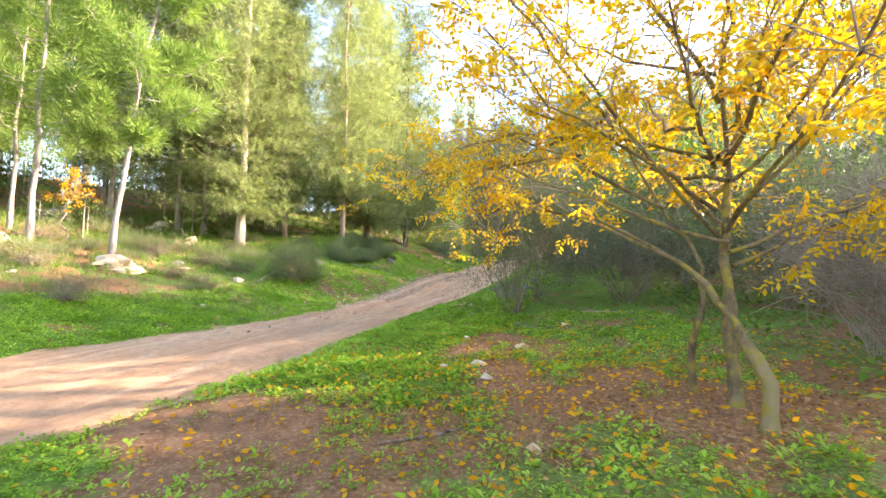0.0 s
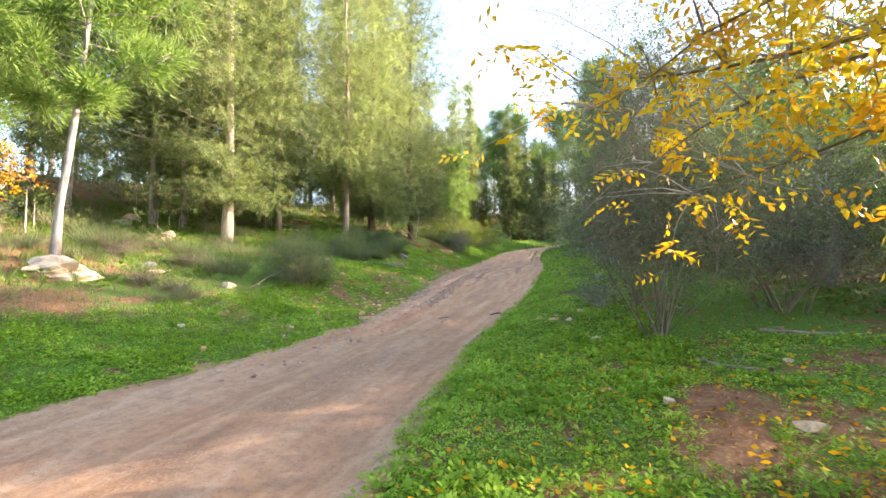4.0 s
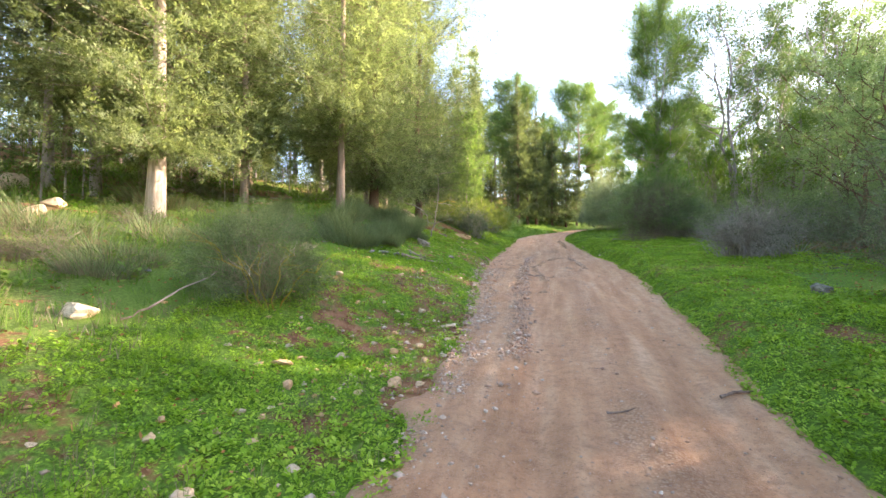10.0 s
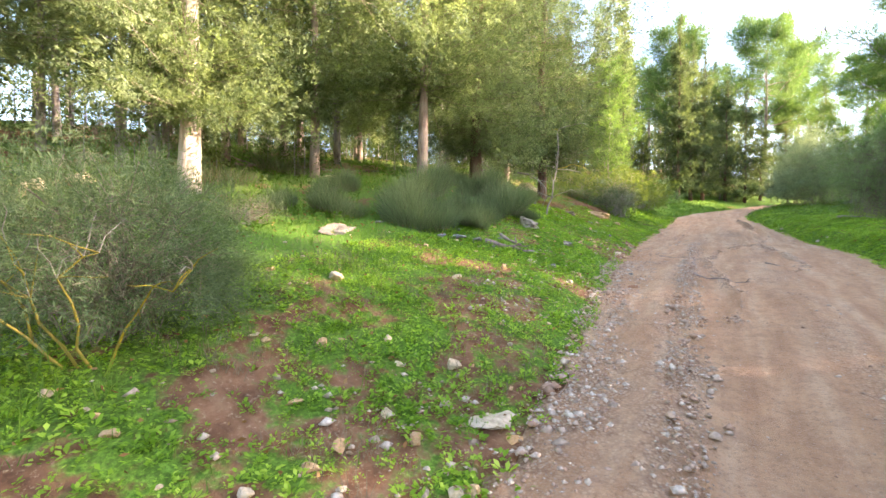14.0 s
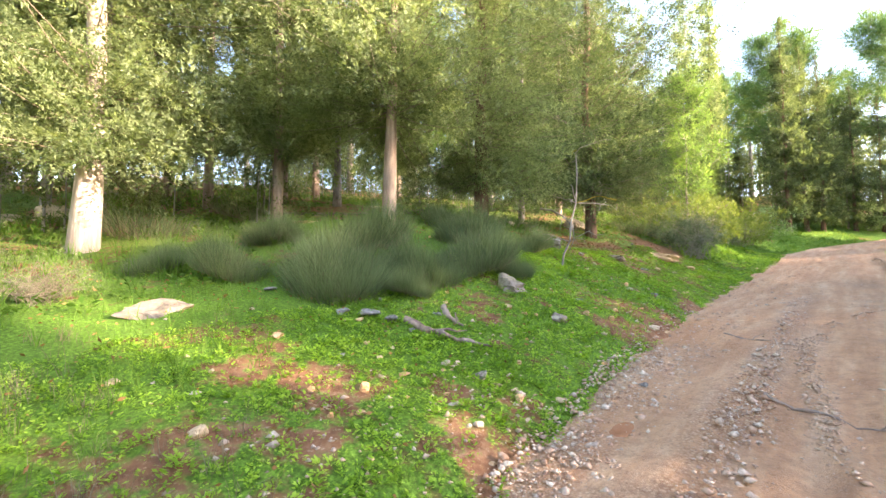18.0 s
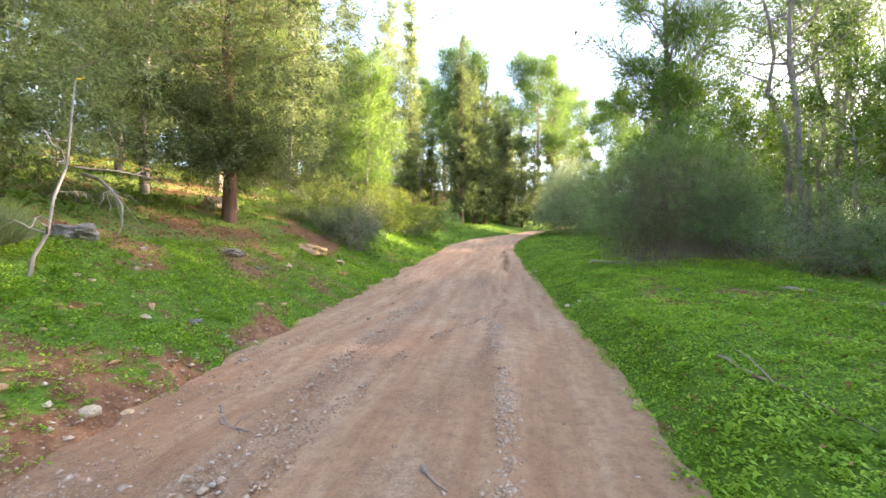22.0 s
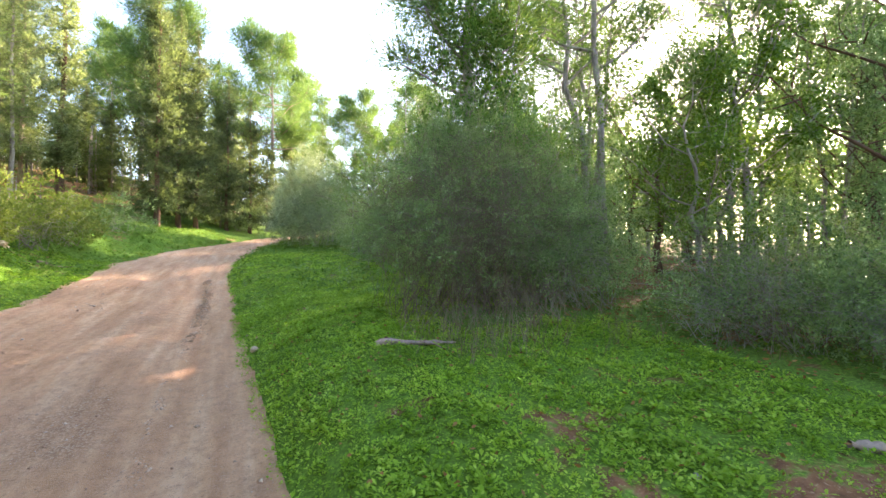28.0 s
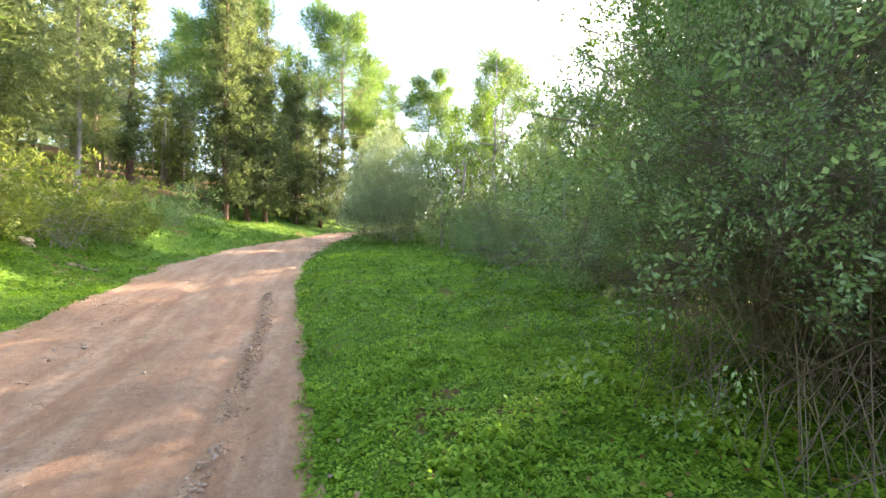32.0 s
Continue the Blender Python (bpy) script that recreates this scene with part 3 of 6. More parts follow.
def clumps(centres, outward, n, spread, length, width, rng, lift=0.3):
    """n leaves round each centre, pointing outward from it."""
    c, o = np.repeat(centres, n, 0), np.repeat(outward, n, 0)
    off = rng.normal(size=c.shape)
    way = unit(off) * 0.9 + o * 0.75 + np.array([0, 0, lift])
    size = rng.uniform(0.65, 1.25, len(c))
    at = c + off * spread * rng.uniform(0.3, 1, (len(c), 1))
    d = unit(way)
    side = unit(np.cross(d, rng.normal(size=c.shape))) * (width * size / 2)[:, None]
    v = np.stack([at - side, at + side, at + d * (length * size)[:, None]], 1).reshape(-1, 3)
    return v, np.arange(len(v)).reshape(-1, 3), np.repeat(rng.beta(2.2, 2.6, len(centres)) * 0.6, n * 3)


def trunk_line(height, lean, rng, k=9, wob=0.05):
    s = np.linspace(0, 1, k)
    p = np.stack([lean[0] * s ** 1.3, lean[1] * s ** 1.3, height * s], 1)
    p[1:-1, :2] += rng.normal(size=(k - 2, 2)) * wob
    p[0, 2] = -0.25
    return p


def along(line, h):
    return np.stack([np.interp(h, line[:, 2], line[:, i]) for i in (0, 1)] + [np.asarray(h, float)], -1)


def conifer(name, x, y, label, height, reach, low, girth, foliage, bark, seed, branches=230, per=8, each=10, size=0.15, slim=0.8, lean=(0, 0), ragged=0.25, group="", category="cypress tree", bias=1.05, droop=0.0, blade=0.17, leaf=0.8):
    """A cypress: a straight trunk, many short upswept boughs and feathery sprays."""
    rng = np.random.default_rng(seed)
    e = thing(name, x, y, label, category, group)
    line = trunk_line(height, lean, rng)
    s = np.linspace(0, 1, len(line))
    radii = girth * (1 - 0.93 * s) ** 0.9
    radii[0] *= 1.45
    part("trunk", Tubes().add(line, radii, 10).mesh("trunk", bark), e)
    h = low + (height - low - 0.05) * rng.uniform(0, 1, branches) ** bias + rng.normal(size=branches) * 0.12
    az = np.arange(branches) * 2.39996 + rng.normal(size=branches) * 0.5
    t = np.clip((h - low) / (height - low), 0, 1)
    prof = np.minimum(1.0, 0.55 + t * 2.6) * (1 - t) ** slim + 0.02
    length = reach * prof * np.minimum(np.exp(rng.normal(size=branches) * ragged), 1.5)
    out = np.stack([np.cos(az), np.sin(az), np.zeros(branches)], 1)
    root = along(line, h)
    rise = (-0.05 + 0.85 * t + rng.normal(size=branches) * 0.2)
    boughs = Tubes()
    cs, os = [], []
    for i in range(branches):
        tip = root[i] + out[i] * length[i] + np.array([0, 0, length[i] * rise[i]])
        pts = bent(root[i], tip, 4, (0, 0, -0.08 * length[i]), rng)
        boughs.add(pts, np.array([0.011, 0.007, 0.0045, 0.0015]) * (0.6 + 0.2 * length[i]), 3)
        f = rng.uniform(0.08, 1.02, per)[:, None]
        base = root[i] * (1 - f) + tip * f
        base = base + rng.normal(size=(per, 3)) * np.array([1, 1, 0.55]) * (0.13 * length[i] * np.sqrt(f) + 0.04)
        cs.append(base)
        os.append(np.repeat(unit(tip - root[i])[None], per, 0))
    tagged(part("branchwork", boughs.mesh("branchwork", STEM), e), kind="stuff")
    near = np.repeat(np.repeat(np.clip(length / reach * 2.2, 0.35, 1), per), each)[:, None, None]
    cc = np.concatenate(cs)
    v, f, tone = sprays(cc, np.concatenate(os) * 0.7 + rng.normal(size=cc.shape) * 0.45 + np.array([0, 0, droop]), each, size * 2.3, size * leaf, size * blade, rng, 0.85, 0.34, True, np.repeat(rng.normal(size=branches) * 0.09, per))
    hub = np.repeat(cc, each, 0)[:, None]
    v = (hub + (v.reshape(-1, 3, 3) - hub) * near).reshape(-1, 3)
    part("crown", mesh_of("crown", v, f, foliage, False, tone), e)
    return e


def pine(name, x, y, label, height, low, reach, girth, foliage, bark, seed, limbs=26, twigs=6, each=26, size=0.2, lean=(0, 0), group="", flat=0.35, category="pine tree", cones=0, needle=0.13, puff=0.7):
    """A pine: a pale bare stem, spreading limbs and loose tufts of needles."""
    rng = np.random.default_rng(seed)
    e = thing(name, x, y, label, category, group)
    line = trunk_line(height, lean, rng, 11, 0.035)
    s = np.linspace(0, 1, len(line))
    radii = girth * (1 - 0.9 * s)
    radii[0] *= 1.35
    part("trunk", Tubes().add(line, radii, 10).mesh("trunk", bark), e)
    cs, os, tips = [], [], []
    for i in range(limbs):
        t = (i + rng.uniform(0, 0.9)) / limbs
        h = low + (height - low) * t * 0.97
        az = i * 2.39996 + rng.normal() * 0.4
        ln = reach * (1 - 0.62 * t) * rng.uniform(0.55, 1.1) * min(1, 0.5 + t * 2)
        root = along(line, h)
        wood = Tubes()
        tip = root + np.array([math.cos(az) * ln, math.sin(az) * ln, ln * (flat + 0.35 * t) * rng.uniform(0.5, 1.4)])
        pts = bent(root, tip, 5, (0, 0, -0.1 * ln), rng, 0.03 * ln)
        wood.add(pts, np.linspace(girth * 0.3 * (1.1 - 0.8 * t), 0.008, 5), 4)
        for _ in range(twigs):
            f = rng.uniform(0.3, 1)
            a = root * (1 - f) + tip * f
            b = a + unit(rng.normal(size=3) * np.array([1, 1, 0.6]) + (tip - root) / ln * 0.8) * ln * rng.uniform(0.15, 0.38)
            wood.add(np.stack([a, (a + b) / 2 + rng.normal(size=3) * 0.03, b]), (0.014, 0.009, 0.003), 3)
            m = rng.integers(3, 6)
            g = np.linspace(0.35, 1.05, m)[:, None]
            cs.append(a * (1 - g) + b * g + rng.normal(size=(m, 3)) * 0.1)
            os.append(np.repeat(unit(b - a)[None], m, 0))
            tips.append(b)
        part("limb", wood.mesh("limb", bark), e)
    v, f, tone = clumps(np.concatenate(cs), np.concatenate(os), each, size * puff, size * 1.15, size * needle, rng, 0.2)
    part("crown", mesh_of("crown", v, f, foliage, False, tone), e)
    for i in range(cones):
        b = tips[int(rng.integers(0, len(tips)))]
        q = np.stack([b, b - [0, 0, 0.04], b - [0, 0, 0.09], b - [0, 0, 0.13]])
        part("cone", Tubes().add(q, (0.012, 0.036, 0.03, 0.006), 6).mesh("cone", BARK_DARK), e)
    return e


def broadleaf(name, x, y, label, height, low, reach, girth, foliage, bark, seed, limbs=12, subs=6, each=60, leaf=0.11, width=0.035, stems=1, group="", droop=-0.2, category="tree", lean=(0, 0), dense=6):
    """A loose-crowned tree with forking limbs and hanging leaves."""
    rng = np.random.default_rng(seed)
    e = thing(name, x, y, label, category, group)
    cs, os = [], []
    for k in range(stems):
        a = rng.uniform(0, 6.28)
        off = np.array([math.cos(a), math.sin(a)]) * (0 if stems == 1 else 0.25)
        line = trunk_line(height * rng.uniform(0.82, 1), (lean[0] + off[0] * 5, lean[1] + off[1] * 5), rng, 11, 0.1)
        line[:, :2] += off
        radii = girth * (1 - 0.92 * np.linspace(0, 1, len(line)))
        radii[0] *= 1.3
        part("trunk", Tubes().add(line, radii, 9).mesh("trunk", bark), e)
        for i in range(limbs):
            t = (i + rng.uniform(0, 0.9)) / limbs
            root = along(line, low + (line[-1, 2] - low) * t * 0.95)
            wood = Tubes()
            az = i * 2.39996 + rng.normal() * 0.4
            ln = reach * (0.55 + 0.6 * math.sin(math.pi * min(1, t + 0.15))) * rng.uniform(0.6, 1.1)
            tip = root + np.array([math.cos(az) * ln, math.sin(az) * ln, ln * rng.uniform(0.5, 1.1)])
            wood.add(bent(root, tip, 5, (0, 0, -0.12 * ln), rng, 0.04 * ln), np.linspace(girth * 0.36 * (1.1 - 0.8 * t), 0.01, 5), 5)
            for _ in range(subs):
                f = rng.uniform(0.35, 1)
                a3 = root * (1 - f) + tip * f
                b3 = a3 + unit(rng.normal(size=3) + (tip - root) / ln * 0.7) * ln * rng.uniform(0.18, 0.45)
                wood.add(np.stack([a3, (a3 + b3) / 2 + rng.normal(size=3) * 0.05, b3]), (0.018, 0.01, 0.003), 3)
                g = rng.uniform(0.3, 1.1, 3)[:, None]
                cs.append(a3 * (1 - g) + b3 * g)
                os.append(np.repeat(unit(b3 - a3)[None], 3, 0))
            part("limb", wood.mesh("limb", bark), e)
    cc = np.repeat(np.concatenate(cs), dense, 0)
    oo = np.repeat(np.concatenate(os), dense, 0)
    v, f, tone = sprays(cc + rng.normal(size=cc.shape) * 0.16, oo * 0.5 + rng.normal(size=cc.shape) * 0.7 + np.array([0, 0, droop]), each, leaf * 3.2, leaf, width, rng, 0.9, 0.35, False)
    part("crown", mesh_of("crown", v, f, foliage, False, tone), e)
    return e


def shrub(name, x, y, label, rx, ry, height, foliage, wood_mat, seed, stems=26, clump=500, each=24, leaf=0.035, width=0.016, base=0.3, lump=0.3, spread=0.12, group="", category="bush", bare=0.25, turn=0.0, thick=0.011, fill=0.0, loose=0.2, twiggy=3):
    """A many-stemmed bush: wiry stems from one foot, leaf sprays in uneven lobes."""
    rng = np.random.default_rng(seed)
    e = thing(name, x, y, label, category, group)
    e.rotation_euler = (0, 0, radians(turn))
    wood, cs, os = Tubes(), [], []
    az = rng.uniform(0, 2 * np.pi, clump)
    up = np.arcsin(rng.uniform(-1, 1, clump))
    lobe = 1 + lump * (np.sin(az * 3 + seed) * np.cos(up * 2 + seed * 0.7) + 0.7 * np.sin(az * 5.3 + up * 4 + seed * 1.9)) + rng.normal(size=clump) * 0.1
    deep = rng.uniform(0.35, 1, clump) ** 0.45
    mid = height * (0.42 + bare * 0.35)
    d = np.stack([np.cos(az) * np.cos(up), np.sin(az) * np.cos(up), np.sin(up)], 1)
    c = d * np.array([rx, ry, height - mid]) * (lobe * deep)[:, None]
    under = c[:, 2] < 0
    c[under, :2] *= (np.maximum(np.cos(up[under]), 0.12) ** -0.7)[:, None]
    c[under, 2] *= (mid - height * bare) / (height - mid)
    c[:, 2] = np.maximum(c[:, 2] + mid, height * bare * 0.5 * rng.uniform(0.5, 1.5, clump))
    for i in range(stems):
        tip = c[int(rng.integers(0, clump))]
        a = rng.uniform(0, 6.28)
        root = np.array([math.cos(a) * rx, math.sin(a) * ry, 0]) * base * rng.uniform(0.2, 1)
        root[2] = -0.12
        pts = bent(root, tip, 6, (rng.normal() * 0.05 * height, rng.normal() * 0.05 * height, 0.12 * height), rng, 0.022 * height)
        wood.add(pts, np.linspace(thick * rng.uniform(0.5, 1.2), 0.0025, 6), 4)
        for _ in range(twiggy):
            q = pts[int(rng.integers(2, 6))]
            w = c[int(rng.integers(0, clump))]
            w = q + (w - q) * min(1.0, 0.7 * height / (np.linalg.norm(w - q) + 1e-6))
            wood.add(bent(q, w, 3, (0, 0, 0.03), rng, 0.02), (min(thick * 0.4, 0.003), min(thick * 0.3, 0.0022), 0.001), 3)
    tagged(part("stem_mass", wood.mesh("stem_mass", wood_mat), e), kind="stuff")
    lobes = max(8, clump // 26)
    heart = c[rng.integers(0, clump, lobes)]
    which = rng.integers(0, lobes, clump)
    out = unit(rng.normal(size=(clump, 3)) + d * 0.5 + np.array([0, 0, 0.35]))
    swell = (rng.uniform(0.6, 1.3, lobes) * 0.24 * (rx * ry * height) ** (1 / 3))[which][:, None]
    rest = rng.uniform(0, 1, (clump, 1)) < loose
    c2 = np.where(rest, c, heart[which] + out * swell * rng.uniform(0.35, 1, (clump, 1)) ** 0.5 * np.array([1, 1, 0.8]))
    v, f, tone = sprays(c2, np.where(rest, d, out) * 0.75 + rng.normal(size=c2.shape) * 0.35 + np.array([0, 0, 0.15]), each, spread * 1.7, leaf, width, rng, 0.9, 0.35, False, (rng.normal(size=lobes) * 0.11)[which])
    # inner leaves: tone lowered, so shade inside the bush is put into their colour
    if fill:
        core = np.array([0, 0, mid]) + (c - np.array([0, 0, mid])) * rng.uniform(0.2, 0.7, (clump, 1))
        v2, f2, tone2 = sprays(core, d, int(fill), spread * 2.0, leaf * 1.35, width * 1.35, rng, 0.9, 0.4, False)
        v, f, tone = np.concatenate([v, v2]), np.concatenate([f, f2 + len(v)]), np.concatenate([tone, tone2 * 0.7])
    v[:, 2] = np.maximum(v[:, 2], 0.02)
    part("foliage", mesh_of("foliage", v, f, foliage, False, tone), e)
    return e


def ribbons(root, tip, sag, width, rng):
    """Thin blades in two bends, as quads."""
    n = len(root)
    side = unit(np.cross(tip - root, rng.normal(size=(n, 3)))) * np.broadcast_to(width, (n,))[:, None] / 2
    mid = (root + tip) / 2 + sag
    v = np.stack([root - side, root + side, mid + side * 0.8, mid - side * 0.8, tip + side * 0.15, tip - side * 0.15], 1).reshape(-1, 3)
    k = np.arange(n)[:, None] * 6
    return v, np.concatenate([k + [0, 1, 2, 3], k + [3, 2, 4, 5]])


def broom(name, x, y, label, rx, ry, height, shoots, seed, foliage=None, group="", straw=0.12, width=0.009, turn=0.0, category="bush", splay=0.5):
    """A broom bush: a thicket of thin upright shoots."""
    rng = np.random.default_rng(seed)
    e = thing(name, x, y, label, category, group)
    e.rotation_euler = (0, 0, radians(turn))
    a, r = rng.uniform(0, 6.28, shoots), np.sqrt(rng.uniform(0, 1, shoots))
    root = np.stack([np.cos(a) * r * rx * 0.72, np.sin(a) * r * ry * 0.72, np.full(shoots, -0.05)], 1)
    root[:, 2] += land(x + root[:, 0], y + root[:, 1]) - land(x, y)
    tall = height * (1 - 0.45 * r ** 2) * rng.uniform(0.55, 1.08, shoots) * (1 + 0.34 * np.sin(root[:, 0] * 5.1 + seed) * np.cos(root[:, 1] * 4.7))
    start = root.copy()
    start[:, 2] += tall * rng.uniform(0, 0.45, shoots)
    way = np.stack([np.cos(a) * r * splay, np.sin(a) * r * splay, np.ones(shoots)], 1) + rng.normal(size=(shoots, 3)) * np.array([0.36, 0.36, 0.12])
    tip = start + way * (tall * 0.75)[:, None]
    sag = rng.normal(size=(shoots, 3)) * 0.02
    cut = int(shoots * (1 - straw))
    v, f = ribbons(start[:cut], tip[:cut], sag[:cut], width, rng)
    part("foliage", mesh_of("foliage", v, f, foliage or BROOM, False, np.repeat(rng.uniform(0, 0.55, cut), 6)), e)
    v, f = ribbons(root[cut:], root[cut:] + (tip[cut:] - root[cut:]) * 0.8, sag[cut:], width * 0.8, rng)
    part("dry_growth", mesh_of("dry_growth", v, f, STRAW), e)
    return e

# ---- left bank: cypresses near the track ----
LEFT = "cypresses on the bank"
c1 = conifer("cypress_tree", -9.95, 18.2, "tall cypress with a stout pale sunlit trunk and feathery crown", 19.5, 2.9, 1.6, 0.16, CYPRESS, BARK_PALE, 11, 340, 30, 28, 0.15, leaf=0.46, blade=0.19, group=LEFT, bias=1.5, slim=0.55)
c2 = conifer("cypress_tree", -7.4, 22.3, "tall cypress with a slender bare reddish trunk above broom bushes", 19.5, 3.0, 2.1, 0.105, CYPRESS, BARK_RED, 12, 340, 30, 28, 0.15, leaf=0.46, blade=0.19, group=LEFT, bias=1.4, slim=0.55)
c3 = conifer("cypress_tree", -7.6, 25.3, "cypress with a dark trunk and low drooping grey-green boughs", 18.5, 3.1, 0.95, 0.14, CYPRESS, BARK_DARK, 13, 330, 28, 26, 0.155, leaf=0.46, blade=0.19, group=LEFT, slim=0.5, bias=1.6, droop=-0.15)
c4 = conifer("cypress_tree", -7.85, 31.6, "broad dark-trunked cypress with boughs sweeping low beside a boulder", 19.0, 4.1, 1.5, 0.15, CYPRESS_SHADED, BARK_DARK, 14, 480, 32, 24, 0.155, leaf=0.46, blade=0.19, group=LEFT, slim=0.5, bias=1.6, droop=-0.15)
c5 = conifer("cypress_tree", -12.4, 18.7, "tall cypress with a pale grey trunk in the wood", 19.0, 2.7, 2.6, 0.1, CYPRESS, BARK_GREY, 15, 220, 20, 13, 0.2, group=LEFT, bias=1.3, blade=0.2, slim=0.6)
c6 = conifer("cypress_tree", -14.0, 23.4, "slim upright cypress among others in the wood", 19.5, 2.0, 1.7, 0.105, CYPRESS, BARK_RED, 16, 220, 20, 13, 0.19, group=LEFT, bias=1.25, blade=0.2, slim=0.6)
for src, x, y, turn, size in ((c5, -15.2, 16.3, 200, 1.0), (c6, -15.9, 25.6, 130, 1.05), 
                              (c6, -10.2, 21.45, 250, 0.92), (c5, -14.0, 18.65, 80, 1.0), (c6, -13.8, 21.2, 170, 0.95), (c5, -12.5, 24.4, 300, 0.95), (c5, -18.4, 18.2, 150, 1.0), (c6, -16.7, 20.9, 330, 1.0), (c5, -11.0, 32.1, 20, 1.0), (c6, -17.0, 30.2, 90, 1.05), (c6, -21.5, 26.5, 10, 1.0),
                              (c6, -11.5, 36.0, 75, 1.0), (c5, -14.5, 34.5, 260, 1.0), (c6, -20.5, 33.5, 10, 1.1),
                              (c5, -23.5, 20.0, 10, 1.1), (c5, -17.5, 38.5, 330, 1.1), (c5, -13.8, 45.5, 30, 1.1), (c5, -10.9, 56.0, 140, 1.0), (c6, -12.9, 62.5, 60, 1.0), (c5, -15.2, 57.5, 310, 1.0)):
    copy_thing(src, turned(x, y, turn, size, wide=size * 1.02))

# ---- far end of the track ----
END = "cypresses at the bend"
d1 = conifer("cypress_tree", -5.0, 58.6, "very tall dark cypress with a ragged pointed top", 16.6, 1.9, 1.2, 0.15, CYPRESS_SHADED, BARK_DARK, 21, 260, 15, 10, 0.25, slim=0.95, ragged=0.5, blade=0.3, group=END)
d2 = conifer("cypress_tree", -10.1, 59.9, "very thin columnar cypress standing above the wood", 19.5, 0.75, 1.5, 0.18, CYPRESS, BARK_DARK, 22, 220, 10, 9, 0.26, blade=0.36, slim=0.28, ragged=0.15, group=END)
for src, x, y, turn, size, wide in ((d1, -4.1, 60.4, 70, 0.88, 0.9), (d1, -3.2, 61.5, 190, 0.84, 0.85), (d1, -1.4, 64.0, 120, 0.7, 0.8), (d1, 0.2, 66.0, 250, 0.66, 0.8), (d1, -9.2, 66.0, 20, 0.42, 0.7), (d1, 1.6, 69.0, 300, 0.55, 0.8), (d1, 6.4, 77.0, 150, 0.55, 0.9),
                                    (d1, 4.0, 74.0, 40, 0.75, 1.0), 
                                    (d1, -2.6, 72.0, 10, 0.85, 1.0), (d1, -6.0, 76.0, 80, 0.9, 1.1), (d1, 8.0, 80.0, 80, 0.8, 1.1), (d1, -12.4, 72, 200, 0.5, 0.9)):
    copy_thing(src, turned(x, y, turn, size, wide=wide))
p_far = pine("pine_tree", 2.1, 72.4, "tall pine with rounded bright green tufts at the bend", 18.5, 7.5, 6.5, 0.24, PINE_DEEP, BARK_RED, 31, 34, 10, 36, 0.4, flat=0.25, needle=0.11, puff=1.25)
copy_thing(p_far, turned(-6.0, 68.0, 90, 0.9))
copy_thing(p_far, turned(9.5, 69.0, 200, 0.72))
copy_thing(p_far, turned(14.0, 63.0, 30, 0.7))
copy_thing(p_far, turned(-13.0, 82.0, 150, 0.82))
copy_thing(p_far, turned(7.0, 92.0, 150, 1.0))

# ---- left: light pines with white stems ----
PALE = "pale-stemmed pines"
w1 = pine("pine_tree", -7.65, 11.3, "young pine with a leaning whitish trunk and dead lower twigs", 11.5, 3.0, 2.6, 0.075, PINE, BARK_GREY, 41, 34, 8, 52, 0.18, puff=0.95, lean=(1.3, 0.6), group=PALE)
w2 = pine("pine_tree", -10.2, 10.9, "slim pine with a straight white trunk and bright green needles", 13.0, 2.6, 2.5, 0.075, PINE, BARK_GREY, 42, 26, 7, 24, 0.26, group=PALE, needle=0.09, puff=1.1)
for src, x, y, turn, size in ((w2, -12.5, 11.6, 50, 0.85), (w2, -14.2, 11.1, 140, 1.05), (w1, -19.8, 10.0, 20, 1.25), (w2, -24.6, 9.4, 200, 1.15), (w2, -15.5, 6.5, 80, 1.0), (w1, -18.5, 14.0, 100, 1.2),
                              (w2, -22.0, 14.5, 60, 1.15), (w2, -28.0, 12.5, 10, 1.2), (w1, -26.0, 17.5, 160, 1.25), (w2, -30.0, 6.0, 220, 1.2), (w2, -21.0, 4.5, 30, 1.1), (w2, -16.0, 0.5, 10, 1.0), (w2, -31, 22, 100, 1.3),
                              (w2, -27, 28, 100, 1.3), (w2, -24, 38, 20, 1.3), (w1, -19, 46, 20, 1.4), (w2, -30, 45, 240, 1.4), (w2, -16.5, 52, 20, 1.2)):
    copy_thing(src, turned(x, y, turn, size))
pine("pine_tree", -7.05, 40.3, "young pine with a thin pale trunk and fresh yellow-green needles", 7.6, 1.4, 1.9, 0.055, PINE, BARK_GREY, 43, 34, 8, 20, 0.2, flat=0.5, puff=1.15)
broadleaf("sapling", -10.4, 11.8, "small sapling with bright orange autumn leaves", 1.9, 0.9, 0.6, 0.02, RUST, BARK_GREY, 44, 7, 4, 8, 0.075, 0.036, dense=1)

# ---- right side: pine over the thicket, gum trees, woods ----
big_pine = pine("pine_tree", 4.1, 34.4, "open-crowned pine rising out of the thicket, cones on its twigs", 11.4, 3.4, 3.0, 0.13, PINE, BARK_GREY, 51, 40, 12, 40, 0.19, flat=0.95, cones=30, puff=1.5, needle=0.085)
shrub("ivy", 4.15, 34.3, "dark leafy climber smothering the pine's lower trunk", 1.15, 1.0, 5.9, IVY, TWIG, 55, 60, 2200, 22, 0.052, 0.034, 0.3, 0.3, 0.2, bare=0.1, fill=3, category="climber")
GUMS = "gum trees on the right"
g1 = broadleaf("gum_tree", 8.0, 35.0, "slender gum tree with a pale forked trunk and hanging leaves", 14.0, 4.5, 2.6, 0.105, GUM, BARK_GREY, 52, 14, 7, 8, 0.13, 0.036, stems=2, group=GUMS, dense=6)
